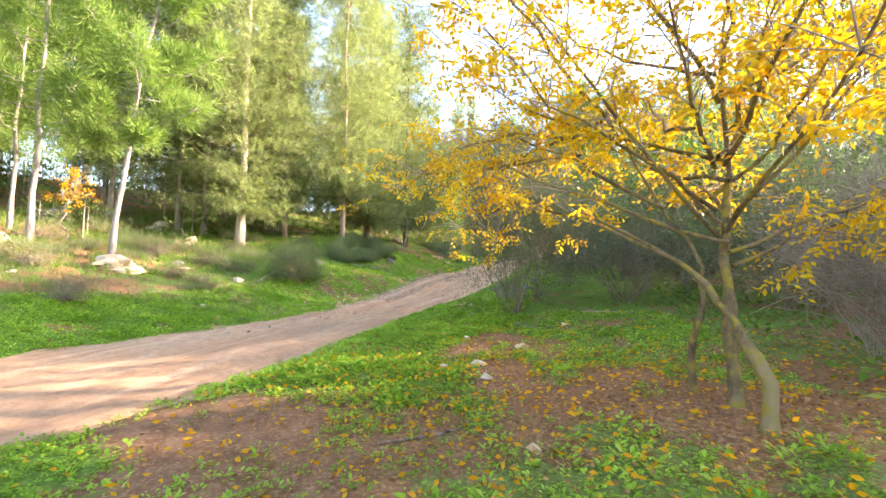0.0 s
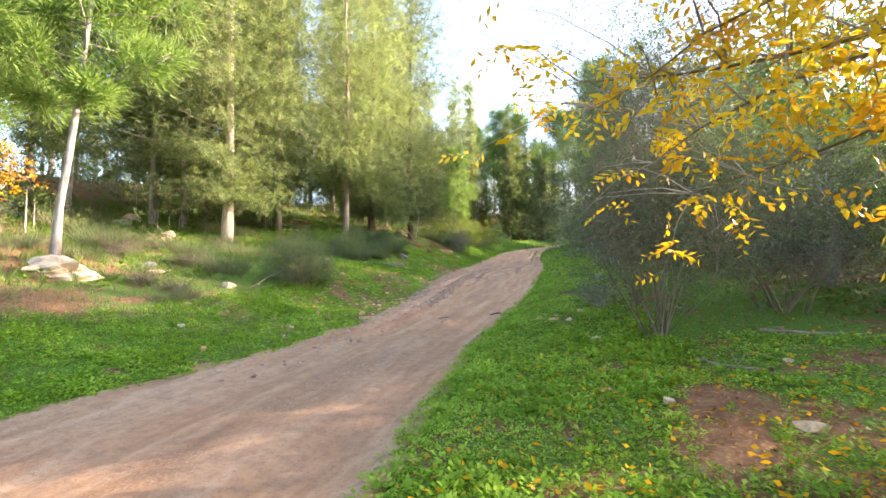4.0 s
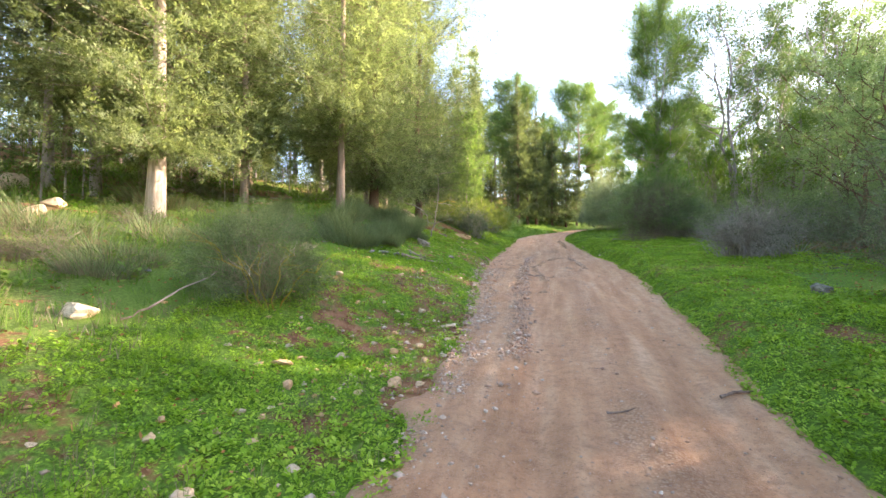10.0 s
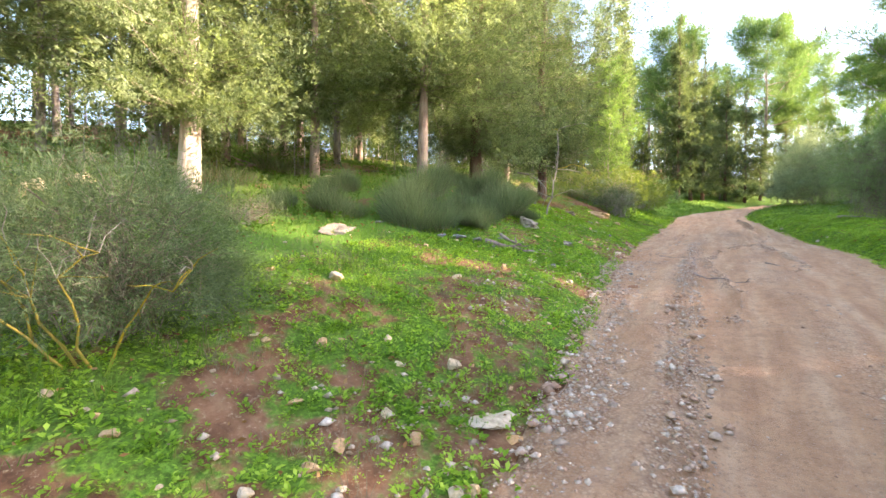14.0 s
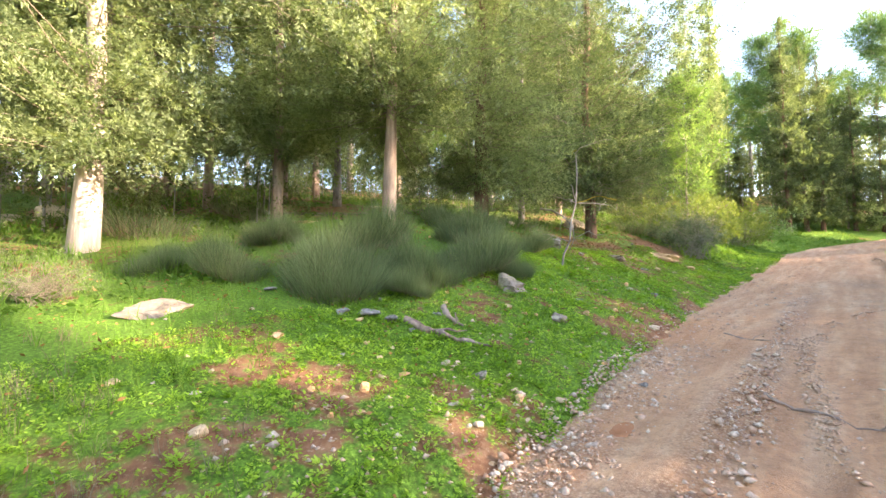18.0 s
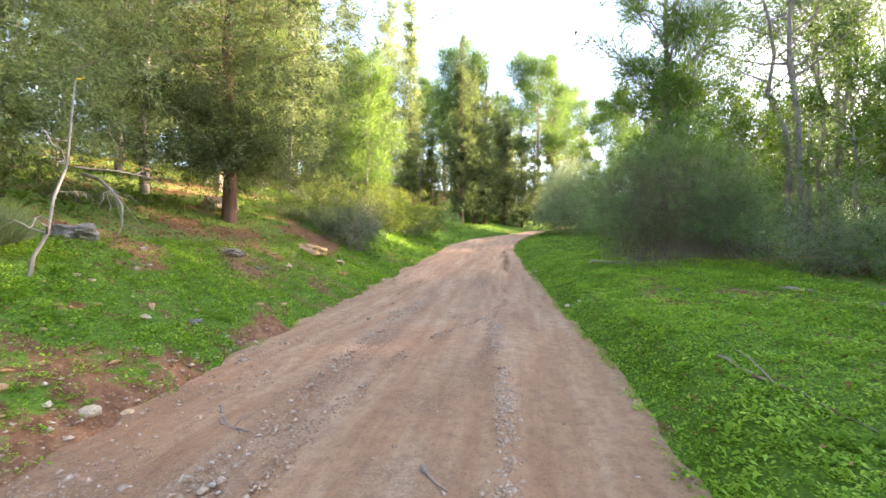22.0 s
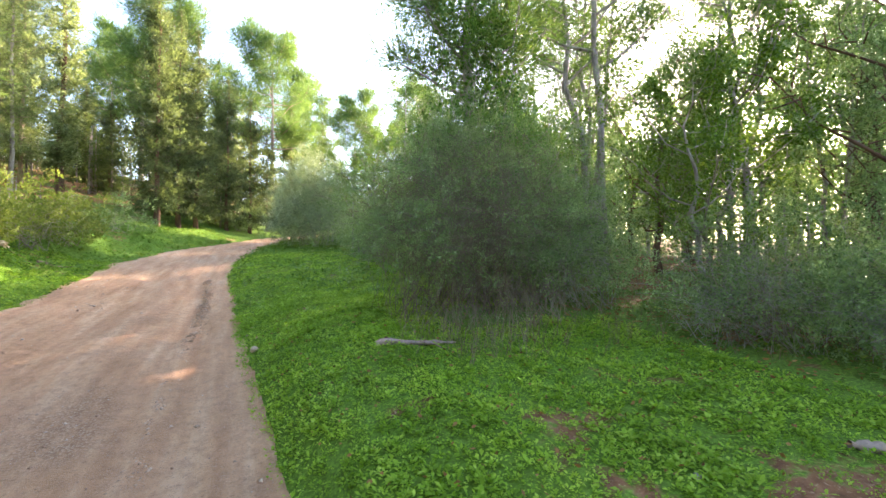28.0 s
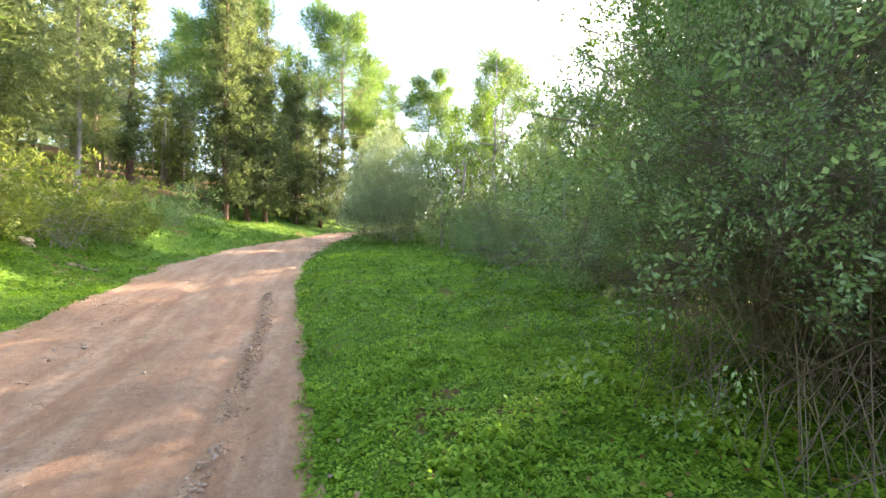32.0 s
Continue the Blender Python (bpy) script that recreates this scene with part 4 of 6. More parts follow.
g2 = broadleaf("gum_tree", 13.6, 45.5, "round-topped gum tree with yellowing sunlit leaves", 13.0, 4.5, 3.2, 0.17, GUM, BARK_GREY, 53, 15, 8, 9, 0.13, 0.038, group=GUMS, dense=5)
for src, x, y, turn, size in ((g1, 10.6, 38.5, 100, 1.0), (g1, 11.6, 33.6, 300, 0.9), (g1, 14.2, 36.0, 170, 1.0), (g1, 16.5, 44.5, 20, 1.0), (g2, 12.6, 41.0, 260, 0.9), (g1, 13.5, 33.0, 40, 0.68), (g2, 17.5, 40.0, 90, 0.9), (g1, 9.8, 16.6, 180, 0.95), (g1, 13.0, 18.5, 60, 1.0), (g2, 16.5, 23.5, 10, 0.66),
                              (g1, 12.0, 12.5, 250, 0.95), (g1, 15.5, 14.5, 120, 1.0), (g2, 12.0, 24.5, 330, 0.75), (g1, 18.0, 29.0, 220, 0.75), (g2, 9.0, 52.5, 140, 0.8), (g2, 20, 50, 140, 1), (g1, 24, 36, 10, 1.0)):
    copy_thing(src, turned(x, y, turn, size))
dk = broadleaf("evergreen_tree", 9.6, 29.6, "dense dark evergreen tree at the edge of the wood", 8.2, 1.2, 2.4, 0.13, MASTIC, BARK_DARK, 54, 16, 8, 12, 0.075, 0.033, droop=0.0, dense=6)
for x, y, turn, size in ((6.9, 18.4, 250, 0.72), (5.9, 21.4, 20, 0.58), (9.4, 23.4, 130, 0.75), (7.6, 25.2, 90, 0.66), (12.5, 27.5, 30, 0.7), (11.0, 20.6, 200, 0.72), (8.2, 19.6, 10, 0.55), (14.5, 37.5, 120, 0.9), (7.5, 44.5, 60, 0.6), (6.0, 53.0, 150, 0.55), (10.5, 47.5, 210, 0.8), (13.0, 32.0, 70, 0.7), (15.5, 41.0, 20, 0.95), (16.5, 33.5, 140, 0.95), (11.8, 30.4, 310, 0.72), (10.5, 35.5, 99, 0.75), (16.0, 10.0, 70, 0.9), (11.5, 8.5, 160, 0.6), (3.6, 66.5, 30, 0.7), (6.8, 63.0, 170, 0.7), (1.4, 71.5, 250, 0.7), (10.5, 61.0, 90, 0.75),
                         (19.5, 34.5, 40, 0.55), (20.5, 38.5, 190, 0.6), (19.0, 42.5, 100, 0.55), (21.5, 30.5, 280, 0.6), (19.5, 26.0, 10, 0.55), (23.5, 35.5, 130, 0.65), (22.0, 42.0, 220, 0.65)):
    copy_thing(dk, turned(x, y, turn, size))

lt = broadleaf("young_tree", 6.9, 38.8, "leafy young tree with fresh green leaves behind the thicket", 6.6, 0.8, 2.2, 0.09, FRESH, BARK_GREY, 56, 12, 7, 9, 0.095, 0.045, droop=0.0, dense=6)
for x, y, turn, size in ((7.5, 32.3, 310, 0.72), (9.8, 33.2, 40, 0.9), (8.4, 42.5, 120, 1.1), (11.8, 44.0, 200, 1.2), (7.0, 36.6, 210, 0.8), (17.5, 37.0, 70, 1.1), (6.2, 49.5, 80, 1.0), (9.0, 21.6, 10, 0.7), (6.4, 14.8, 260, 0.75), (9.0, 56.0, 300, 1.1), (12.5, 35.5, 20, 0.95)):
    copy_thing(lt, turned(x, y, turn, size))

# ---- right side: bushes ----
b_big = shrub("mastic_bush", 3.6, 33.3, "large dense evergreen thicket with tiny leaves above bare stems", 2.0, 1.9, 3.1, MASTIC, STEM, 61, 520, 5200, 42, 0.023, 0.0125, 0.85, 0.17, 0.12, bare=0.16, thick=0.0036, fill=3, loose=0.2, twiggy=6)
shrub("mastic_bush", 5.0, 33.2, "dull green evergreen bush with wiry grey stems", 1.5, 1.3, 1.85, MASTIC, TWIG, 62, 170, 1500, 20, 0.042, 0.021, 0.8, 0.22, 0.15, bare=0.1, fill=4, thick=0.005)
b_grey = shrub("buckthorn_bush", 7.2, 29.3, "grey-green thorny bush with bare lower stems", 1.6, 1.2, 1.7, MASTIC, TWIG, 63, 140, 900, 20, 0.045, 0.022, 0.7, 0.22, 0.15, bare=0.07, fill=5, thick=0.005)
for x, y, turn, size in ((9.0, 27.0, 90, 1.05), (6.3, 30.6, 150, 0.9), (8.6, 30.0, 10, 1.1), (10.6, 27.4, 250, 1.2), (6.2, 35.6, 200, 1.2), (7.6, 22.8, 40, 0.95), (10.2, 24.2, 0, 1.2), (4.9, 41.4, 130, 0.9), (6.2, 46.6, 50, 1.2), (5.0, 37.4, 300, 0.9), (8.5, 39.8, 20, 1.2)):
    copy_thing(b_grey, turned(x, y, turn, size))
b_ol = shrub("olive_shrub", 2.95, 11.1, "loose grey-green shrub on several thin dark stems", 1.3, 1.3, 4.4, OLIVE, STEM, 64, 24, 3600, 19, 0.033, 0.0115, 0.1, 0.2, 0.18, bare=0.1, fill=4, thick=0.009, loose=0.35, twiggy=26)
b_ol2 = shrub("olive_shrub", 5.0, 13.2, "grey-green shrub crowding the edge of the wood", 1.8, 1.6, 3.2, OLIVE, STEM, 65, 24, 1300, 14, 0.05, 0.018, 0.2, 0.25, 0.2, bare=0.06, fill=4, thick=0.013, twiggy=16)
copy_thing(b_ol, turned(3.1, 13.9, 140, 0.92))
for x, y, turn, size in ((7.6, 12.0, 60, 1.0), (9.8, 10.2, 200, 0.95), (7.0, 16.2, 120, 1.1), (3.7, 16.6, 300, 0.62), (5.6, 19.3, 30, 0.72), (6.2, 44.6, 10, 0.7), (6.6, 52.0, 70, 0.9), (10.5, 14.0, 20, 1.2), (12.0, 5.5, 150, 1.0), (6.6, 24.4, 250, 0.5)):
    copy_thing(b_ol2, turned(x, y, turn, size))
shrub("dry_bush", 3.8, 23.0, "grey half-dead bush of tangled twigs", 1.3, 1.2, 1.5, OLIVE, TWIG, 66, 160, 420, 14, 0.04, 0.014, 0.6, 0.2, 0.14, bare=0.1)
shrub("dry_bush", 4.6, 24.0, "grey tangled bush with few leaves", 1.5, 1.4, 1.8, OLIVE, TWIG, 67, 160, 480, 16, 0.04, 0.014, 0.6, 0.2, 0.15, bare=0.1)
shrub("bare_shrub", 7.1, 8.2, "leafless grey shrub of fine pale twigs", 1.7, 1.5, 2.6, STRAW, TWIG, 68, 210, 260, 2, 0.04, 0.012, 0.3, 0.2, 0.2, bare=0.2, thick=0.0055)
shrub("grey_shrublet", 2.45, 13.6, "small blue-grey shrub at the foot of the grey-green shrub", 0.5, 0.45, 0.7, OLIVE, TWIG, 69, 34, 90, 18, 0.04, 0.014, 0.5, 0.2, 0.1, bare=0.1)
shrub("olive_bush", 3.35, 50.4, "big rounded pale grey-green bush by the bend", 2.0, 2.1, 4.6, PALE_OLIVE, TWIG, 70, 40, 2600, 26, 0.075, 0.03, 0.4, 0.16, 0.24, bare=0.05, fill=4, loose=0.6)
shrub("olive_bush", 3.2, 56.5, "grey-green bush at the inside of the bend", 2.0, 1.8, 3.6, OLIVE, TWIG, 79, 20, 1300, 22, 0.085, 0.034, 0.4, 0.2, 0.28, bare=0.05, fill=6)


def bare_boughs(x, y, label, boughs, seed):
    """Leafless boughs arching out from one foot, with side twigs."""
    rng = np.random.default_rng(seed)
    e = thing("dead_bush", x, y, label, "bush")
    for mid, tip in boughs:
        w = Tubes()
        a = bent((rng.normal() * 0.1, rng.normal() * 0.1, -0.1), mid, 5, (0, 0, 0.18), rng, 0.02)
        b = bent(mid, tip, 6, (0, 0, 0.1), rng, 0.025)
        pts = np.concatenate([np.asarray(a), np.asarray(b)[1:]])
        w.add(pts, np.linspace(0.017, 0.004, len(pts)), 5)
        for _ in range(9):
            q = pts[int(rng.integers(3, len(pts)))]
            out = q + np.array([rng.normal() * 0.35 - 0.15, rng.normal() * 0.3, rng.normal() * 0.22 + 0.05])
            w.add(bent(q, out, 4, (0, 0, 0.04), rng, 0.02), np.linspace(0.005, 0.0015, 4), 4)
        part("bough", w.mesh("bough", BARK_GREY), e)
    return e


bare_boughs(5.0, 37.4, "grey leafless boughs arching out of the bushes over the grass",
            (((-1.15, 0.1, 0.5), (-2.6, 0.3, 0.12)), ((-1.4, -0.1, 1.0), (-2.7, 0.1, 1.2)), ((-1.5, 0.2, 0.75), (-2.5, -0.1, 0.4))), 83)

# ---- left side: bushes ----
shrub("broom_bush", -4.75, 15.1, "wispy grey-green broom bush with yellow lichen on its branches", 0.78, 0.86, 1.06, BROOM, STEM, 71, 170, 3800, 24, 0.045, 0.0045, 0.35, 0.2, 0.12, bare=0.05, thick=0.007, loose=0.7, twiggy=2)
BROOMS = "broom bushes under the cypresses"
br = broom("broom_bush", -6.1, 20.4, "dense dark green broom thicket under the cypresses", 0.98, 0.85, 0.72, 6000, 72, group=BROOMS, width=0.006, splay=0.55)
for x, y, turn, size in ((-5.6, 21.5, 40, 0.72), (-5.5, 22.6, -60, 0.9), (-7.3, 19.5, 95, 0.7), (-6.9, 21.4, -115, 1.0), (-6.4, 23.4, 170, 0.85), (-7.5, 23.9, 25, 0.62), (-8.5, 20.6, 210, 0.66), (-5.9, 24.8, -80, 0.6), (-5.1, 23.0, 5, 0.42), (-8.1, 18.8, -55, 0.5), (-5.2, 20.9, 120, 0.4)):
    copy_thing(br, turned(x, y, turn, size))
bl = broom("broom_bush", -7.9, 16.6, "low pale broom clump in the sun", 1.0, 0.75, 0.55, 1300, 73, group=BROOMS, straw=0.5, width=0.008, splay=0.9)
for x, y, turn, size in ((-8.9, 15.4, 70, 1.1), (-8.8, 10.4, 75, 0.7), (-9.6, 6.0, 20, 0.8), (-6.8, 11.6, 60, 0.5), (-10.9, 7.4, 200, 1.1), (-12.4, 10.2, 10, 1.2), (-13.5, 8.0, 10, 1.3), (-9.3, 11.6, 300, 0.8), (-8.2, 12.2, 111, 0.7), (-7.0, 15.0, 10, 0.9), (-6.4, 14.3, 100, 0.7), (-9.4, 13.6, 150, 1.1),                          (-11.5, 9.0, 20, 1.2), (-5.0, 11.6, 210, 0.55), (-10.5, 14.2, 10, 1.2), (-12.6, 14.8, 100, 1.2), (-10.8, 19.2, 33, 1.2), (-11.2, 21.4, 66, 1.1), (-8.9, 28.4, 10, 0.9), (-7.7, 34.9, 10, 1.2), (-6.6, 35.4, 80, 1.0)):
    copy_thing(bl, turned(x, y, turn, size))
shrub("buckthorn_bush", -5.45, 34.4, "dark grey-green rounded bush beside the track", 1.15, 1.2, 1.75, OLIVE, TWIG, 74, 70, 600, 24, 0.05, 0.022, 0.5, 0.12, 0.13, bare=0.06, fill=3)
hs = shrub("dry_shrublet", -7.2, 8.2, "low grey-brown shrublet of dry twigs on the bank", 0.62, 0.5, 0.5, HEATH, STEM, 78, 120, 300, 14, 0.035, 0.008, 0.6, 0.25, 0.1, bare=0.05, thick=0.004, group="dry shrublets on the bank", loose=0.6)
for x, y, turn, size in ((-6.3, 7.6, 90, 0.9), (-8.4, 7.3, 130, 1.25), (-5.3, 9.0, 10, 0.7), (-9.8, 9.2, 60, 1.2), (-7.6, 9.6, 15, 0.9), (-7.9, 6.2, 170, 1.0), (-5.9, 6.6, 33, 0.8), (-8.2, 9.0, 300, 1.1), 
                         (-10.6, 11.4, 10, 1.2), (-7.5, 14.2, 80, 0.9), (-6.2, 12.0, 140, 0.7), (-9.0, 16.9, 220, 0.9), (-5.4, 12.0, 60, 0.6), (-4.7, 8.5, 160, 0.55), (-8.6, 13.4, 20, 1.1), (-7.1, 17.6, 20, 0.8)):
    copy_thing(hs, turned(x, y, turn, size))
yb = shrub("golden_bush", -6.1, 38.0, "yellow-green leafy bush lit by the sun", 1.3, 1.7, 2.0, GOLDEN_BUSH, TWIG, 75, 40, 460, 20, 0.09, 0.04, 0.5, 0.2, 0.18, bare=0.05, fill=2)
for x, y, turn, size in ((-6.4, 41.4, 60, 1.05), (-6.2, 44.6, 130, 1.1), (-6.0, 47.2, 10, 0.9), (-7.6, 36.6, 90, 0.8)):
    copy_thing(yb, turned(x, y, turn, size))
shrub("pale_bush", -0.9, 65.4, "pale whitish-green bush at the bend", 2.2, 1.6, 2.2, PALE_BUSH, TWIG, 76, 16, 300, 18, 0.16, 0.08, 0.5, 0.2, 0.3, bare=0.02)
shrub("dark_bush", -5.9, 53.5, "low dark bush in the shade of the cypresses", 2.0, 1.5, 1.5, MASTIC, TWIG, 77, 16, 320, 18, 0.1, 0.05, 0.5, 0.2, 0.3, bare=0.02)

# ---- the golden tree by the start ----
def golden_tree(x, y):
    rng = np.random.default_rng(81)
    e = thing("golden_tree", x, y, "small crooked tree with golden autumn leaves and lichened stems", "tree")
    e.scale = (1.0, 1.0, 0.84)
    stems = (((-0.14, 0.3, -0.15), (-0.2, 0.22, 0.35), (-0.1, 0.18, 0.75), (-0.1, 0.1, 1.1), (-0.35, 0.1, 1.6), (-0.6, 0.25, 2.3), (-0.75, 0.5, 3.3)),
             ((0.02, 0.0, -0.15), (0.02, 0.03, 0.4), (0.03, 0.06, 0.9), (0.05, 0.1, 1.4), (0.08, 0.15, 2.0), (0.1, 0.25, 3.0), (0.3, 0.3, 4.4)),
             ((0.1, -0.32, -0.15), (0.12, -0.28, 0.3), (0.0, -0.18, 0.65), (-0.12, -0.05, 0.95), (-0.28, 0.1, 1.15), (-0.7, 0.45, 1.5), (-1.2, 0.9, 2.0)))
    for pts, r in zip(stems, (0.034, 0.056, 0.05)):
        q = np.array(pts)
        s = np.linspace(0, 1, 15) * (len(q) - 1)
        line = np.stack([np.interp(s, np.arange(len(q)), q[:, i]) for i in range(3)], 1) + rng.normal(size=(15, 3)) * 0.012
        part("trunk", Tubes().add(line, r * (1 - 0.88 * np.linspace(0, 1, 15) ** 0.8) * (1 + 0.13 * rng.normal(size=15)), 10).mesh("trunk", BARK_MOSS), e)
    forks = (((-0.28, 0.1, 1.15), (-1.0, 0.7, 1.7), (-1.7, 1.35, 1.95), (-2.35, 1.75, 1.75)), ((-0.35, 0.1, 1.6), (-1.0, 0.3, 2.2), (-1.9, 1.0, 2.9), (-2.5, 1.5, 3.1)),
             ((0.05, 0.1, 1.3), (-0.5, -0.2, 2.0), (-1.0, -0.5, 2.8), (-1.4, -0.7, 3.4)), ((0.06, 0.1, 1.5), (0.5, -0.1, 2.1), (1.0, 0.1, 2.8), (1.5, 0.2, 3.6)),
             ((0.05, 0.08, 1.2), (0.6, 0.2, 1.5), (1.3, 0.5, 1.75), (2.0, 0.7, 1.9)), ((0.1, 0.2, 2.0), (0.4, 0.6, 2.7), (0.6, 1.2, 3.5), (0.8, 1.6, 4.2)),
             ((-0.6, 0.25, 2.3), (-1.1, -0.1, 3.0), (-1.5, -0.3, 3.7), (-1.9, -0.4, 4.3)), ((0.08, 0.15, 2.0), (0.2, -0.5, 2.6), (0.4, -1.0, 3.2), (0.5, -1.3, 3.7)),
             ((0.05, 0.1, 1.4), (-0.2, 0.8, 2.1), (-0.6, 1.5, 2.9), (-0.9, 2.1, 3.4)), ((-0.75, 0.5, 2.6), (-1.4, 0.9, 2.5), (-2.0, 1.2, 2.3), (-2.6, 1.6, 2.0)),
             ((-0.6, 0.25, 2.3), (-1.5, 0.6, 2.6), (-2.2, 0.9, 2.6), (-2.9, 1.3, 2.3)), ((-0.9, 0.3, 2.2), (-1.7, 0.8, 2.3), (-2.3, 1.2, 2.4), (-3.0, 1.6, 2.6)))
    at, way, kinds = [], [], []
    twigs = Tubes()
    more = []
    for i in range(16):
        a = math.radians(i * 137.5 + 20)
        foot = np.array([0.05, 0.1, 1.15 + 0.11 * i]) + rng.normal(size=3) * 0.04
        reach_ = rng.uniform(1.2, 2.1) * (1 - 0.022 * i)
        tip = foot + np.array([math.cos(a) * reach_ - 0.35, math.sin(a) * reach_, rng.uniform(0.7, 1.9)])
        more.append(bent(foot, tip, 4, (0, 0, -0.12), rng, 0.09))
    for fork in list(forks) + more:
        q = np.array(fork)
        s = np.linspace(0, 3, 10)
        line = np.stack([np.interp(s, np.arange(4), q[:, i]) for i in range(3)], 1) + rng.normal(size=(10, 3)) * 0.02
        part("limb", Tubes().add(line, np.linspace(0.019, 0.004, 10), 7).mesh("limb", BARK_MOSS), e)
        for _ in range(30 if len(fork) == 4 else 24):
            f = int(rng.integers(3, 10))
            a = line[f]
            b = a + unit(rng.normal(size=3) * np.array([1, 1, 0.7]) + unit(line[-1] - line[0]) * 0.7) * rng.uniform(0.25, 0.85)
            twigs.add(bent(a, b, 4, (0, 0, 0.05), rng, 0.02), (0.006, 0.0045, 0.003, 0.0015), 4)
            if rng.uniform() < 0.74:
                for _ in range(int(rng.integers(3, 7))):
                    c = a + (b - a) * rng.uniform(0.45, 1.0)
                    d = unit(rng.normal(size=3) * np.array([0.8, 0.8, 0.4]) + np.array([0, 0, -0.55]))
                    k = int(rng.integers(5, 9))
                    g = np.linspace(0.15, 1, k)[:, None]
                    side = unit(np.cross(d, rng.normal(size=3)))
                    at.append(c + d * 0.2 * g)
                    way.append(d * 0.6 + side * np.where(np.arange(k)[:, None] % 2, 1, -1) + np.array([0, 0, -0.25]))
                    kinds.append(np.full(k, rng.uniform() < 0.22))
    part("twigwork", twigs.mesh("twigwork", TWIG), e)
    at, way, kinds = np.concatenate(at), np.concatenate(way), np.concatenate(kinds)
    for pick, mat_, name in ((~kinds, GOLD, "crown"), (kinds, RUST, "crown")):
        n = int(pick.sum())
        v, f = leaves(at[pick], way[pick], rng.uniform(0.05, 0.085, n), rng.uniform(0.022, 0.034, n), rng, 0.5)
        part(name, mesh_of("crown", v, f, mat_), e, "golden yellow leaves" if mat_ is GOLD else "orange leaves")
    return e


golden_tree(5.05, 6.55)

# ---- stones ----
def stone_mesh(seed, flat, material, name="stone", rugged=False):
    """A worn, uneven stone, about one metre across, sitting on z = 0."""
    rng = np.random.default_rng(seed)
    bm = bmesh.new()
    bmesh.ops.create_icosphere(bm, subdivisions=4 if rugged else 3, radius=0.5)
    cuts = [(Vector(rng.normal(size=3)).normalized(), rng.uniform(0.2, 0.38)) for _ in range(13)]
    shift = Vector(rng.uniform(-50, 50, 3))
    for v in bm.verts:
        for n, d in cuts:
            over = v.co.dot(n) - d
            if over > 0:
                v.co -= n * over * 0.97
        v.co += v.co.normalized() * (0.1 * noise.noise(v.co * 2.2 + shift) + 0.035 * noise.noise(v.co * 8 + shift) + 0.02 * noise.noise(v.co * 21 + shift))
        if rugged:
            ridge = 1 - abs(noise.noise(v.co * 2.6 + shift * 2))
            v.co += v.co.normalized() * (0.16 * (ridge - 0.75) + 0.07 * noise.noise(v.co * 6 + shift * 3) + 0.05 * abs(noise.noise(v.co * 13 + shift)))
        v.co.z = v.co.z * flat + 0.22 * flat
    me = bpy.data.meshes.new(name)
    bm.to_mesh(me)
    bm.free()
    me.materials.append(material)
    return me


STONE_KINDS = {"lime": (LIMESTONE, "pale weathered limestone lying in the grass"), "grey": (GREYSTONE, "grey angular stone lying in the grass"),
               "ochre": (OCHRE, "ochre-brown stone half sunk in red soil"), "moss": (MOSSY_ROCK, "mossy brown rock bedded in the bank")}
STONE_MESHES = {k: [stone_mesh(100 + 7 * i + n, (0.55, 0.7, 0.42)[n], m) for n in range(3)] for i, (k, (m, _)) in enumerate(STONE_KINDS.items())}
ROCK_MESHES = {k: [stone_mesh(150 + 7 * i + n, (0.5, 0.6, 0.38)[n], m, "rock", True) for n in range(3)] for i, (k, (m, _)) in enumerate(STONE_KINDS.items())}
stone_rng = np.random.default_rng(5)


def stone(x, y, size, kind="lime", shape=None, long=1.0, name="stone", label="", group="stones beside the track", on_road=False):
    n = int(stone_rng.integers(0, 3)) if shape is None else shape
    size = size * 0.82
    ob = new(name, (ROCK_MESHES if name == "rock" else STONE_MESHES)[kind][n])
    z = float(road_height(x, y)) if on_road else float(land(x, y))
    turn = stone_rng.uniform(0, 360)
    ob.matrix_basis = Matrix.LocRotScale((x, y, z - (0.13 if name == "rock" else 0.04) * size), Euler((radians(stone_rng.uniform(-9, 9)), radians(stone_rng.uniform(-9, 9)), radians(turn))), Vector((size * long, size, size)))
    return tagged(ob, label or STONE_KINDS[kind][1], "rock" if name != "stone" else "stone", group)


for x, y, size, kind in ((-3.16, 14.39, 0.22, "lime"), (-3.45, 14.05, 0.13, "ochre"), (-2.98, 15.46, 0.14, "ochre"), (-2.96, 15.25, 0.13, "ochre"), (-3.77, 14.74, 0.1, "ochre"), (-4.23, 14.62, 0.11, "lime"),
                         (-3.99, 14.71, 0.06, "lime"), (-3.27, 16.33, 0.09, "lime"), (-3.42, 15.53, 0.1, "ochre"), (-4.04, 15.76, 0.09, "lime"), (-4.52, 16.91, 0.18, "lime"), (-4.69, 16.15, 0.09, "lime"),
                         (-5.11, 20.17, 0.28, "grey"), (-3.86, 22.2, 0.25, "grey"), (-5.01, 19.08, 0.17, "ochre"), (-4.74, 17.84, 0.11, "lime"), (-2.6, 15.1, 0.07, "ochre"), (-2.38, 15.22, 0.05, "ochre"),
                         (-2.31, 15.53, 0.1, "lime"), (-2.35, 14.77, 0.07, "ochre"), (-3.26, 14.2, 0.06, "ochre"), (-2.79, 14.46, 0.05, "ochre"), (-3.81, 14.15, 0.05, "lime"), (-3.36, 14.77, 0.05, "lime")):
    stone(x, y, size * 1.36, kind)
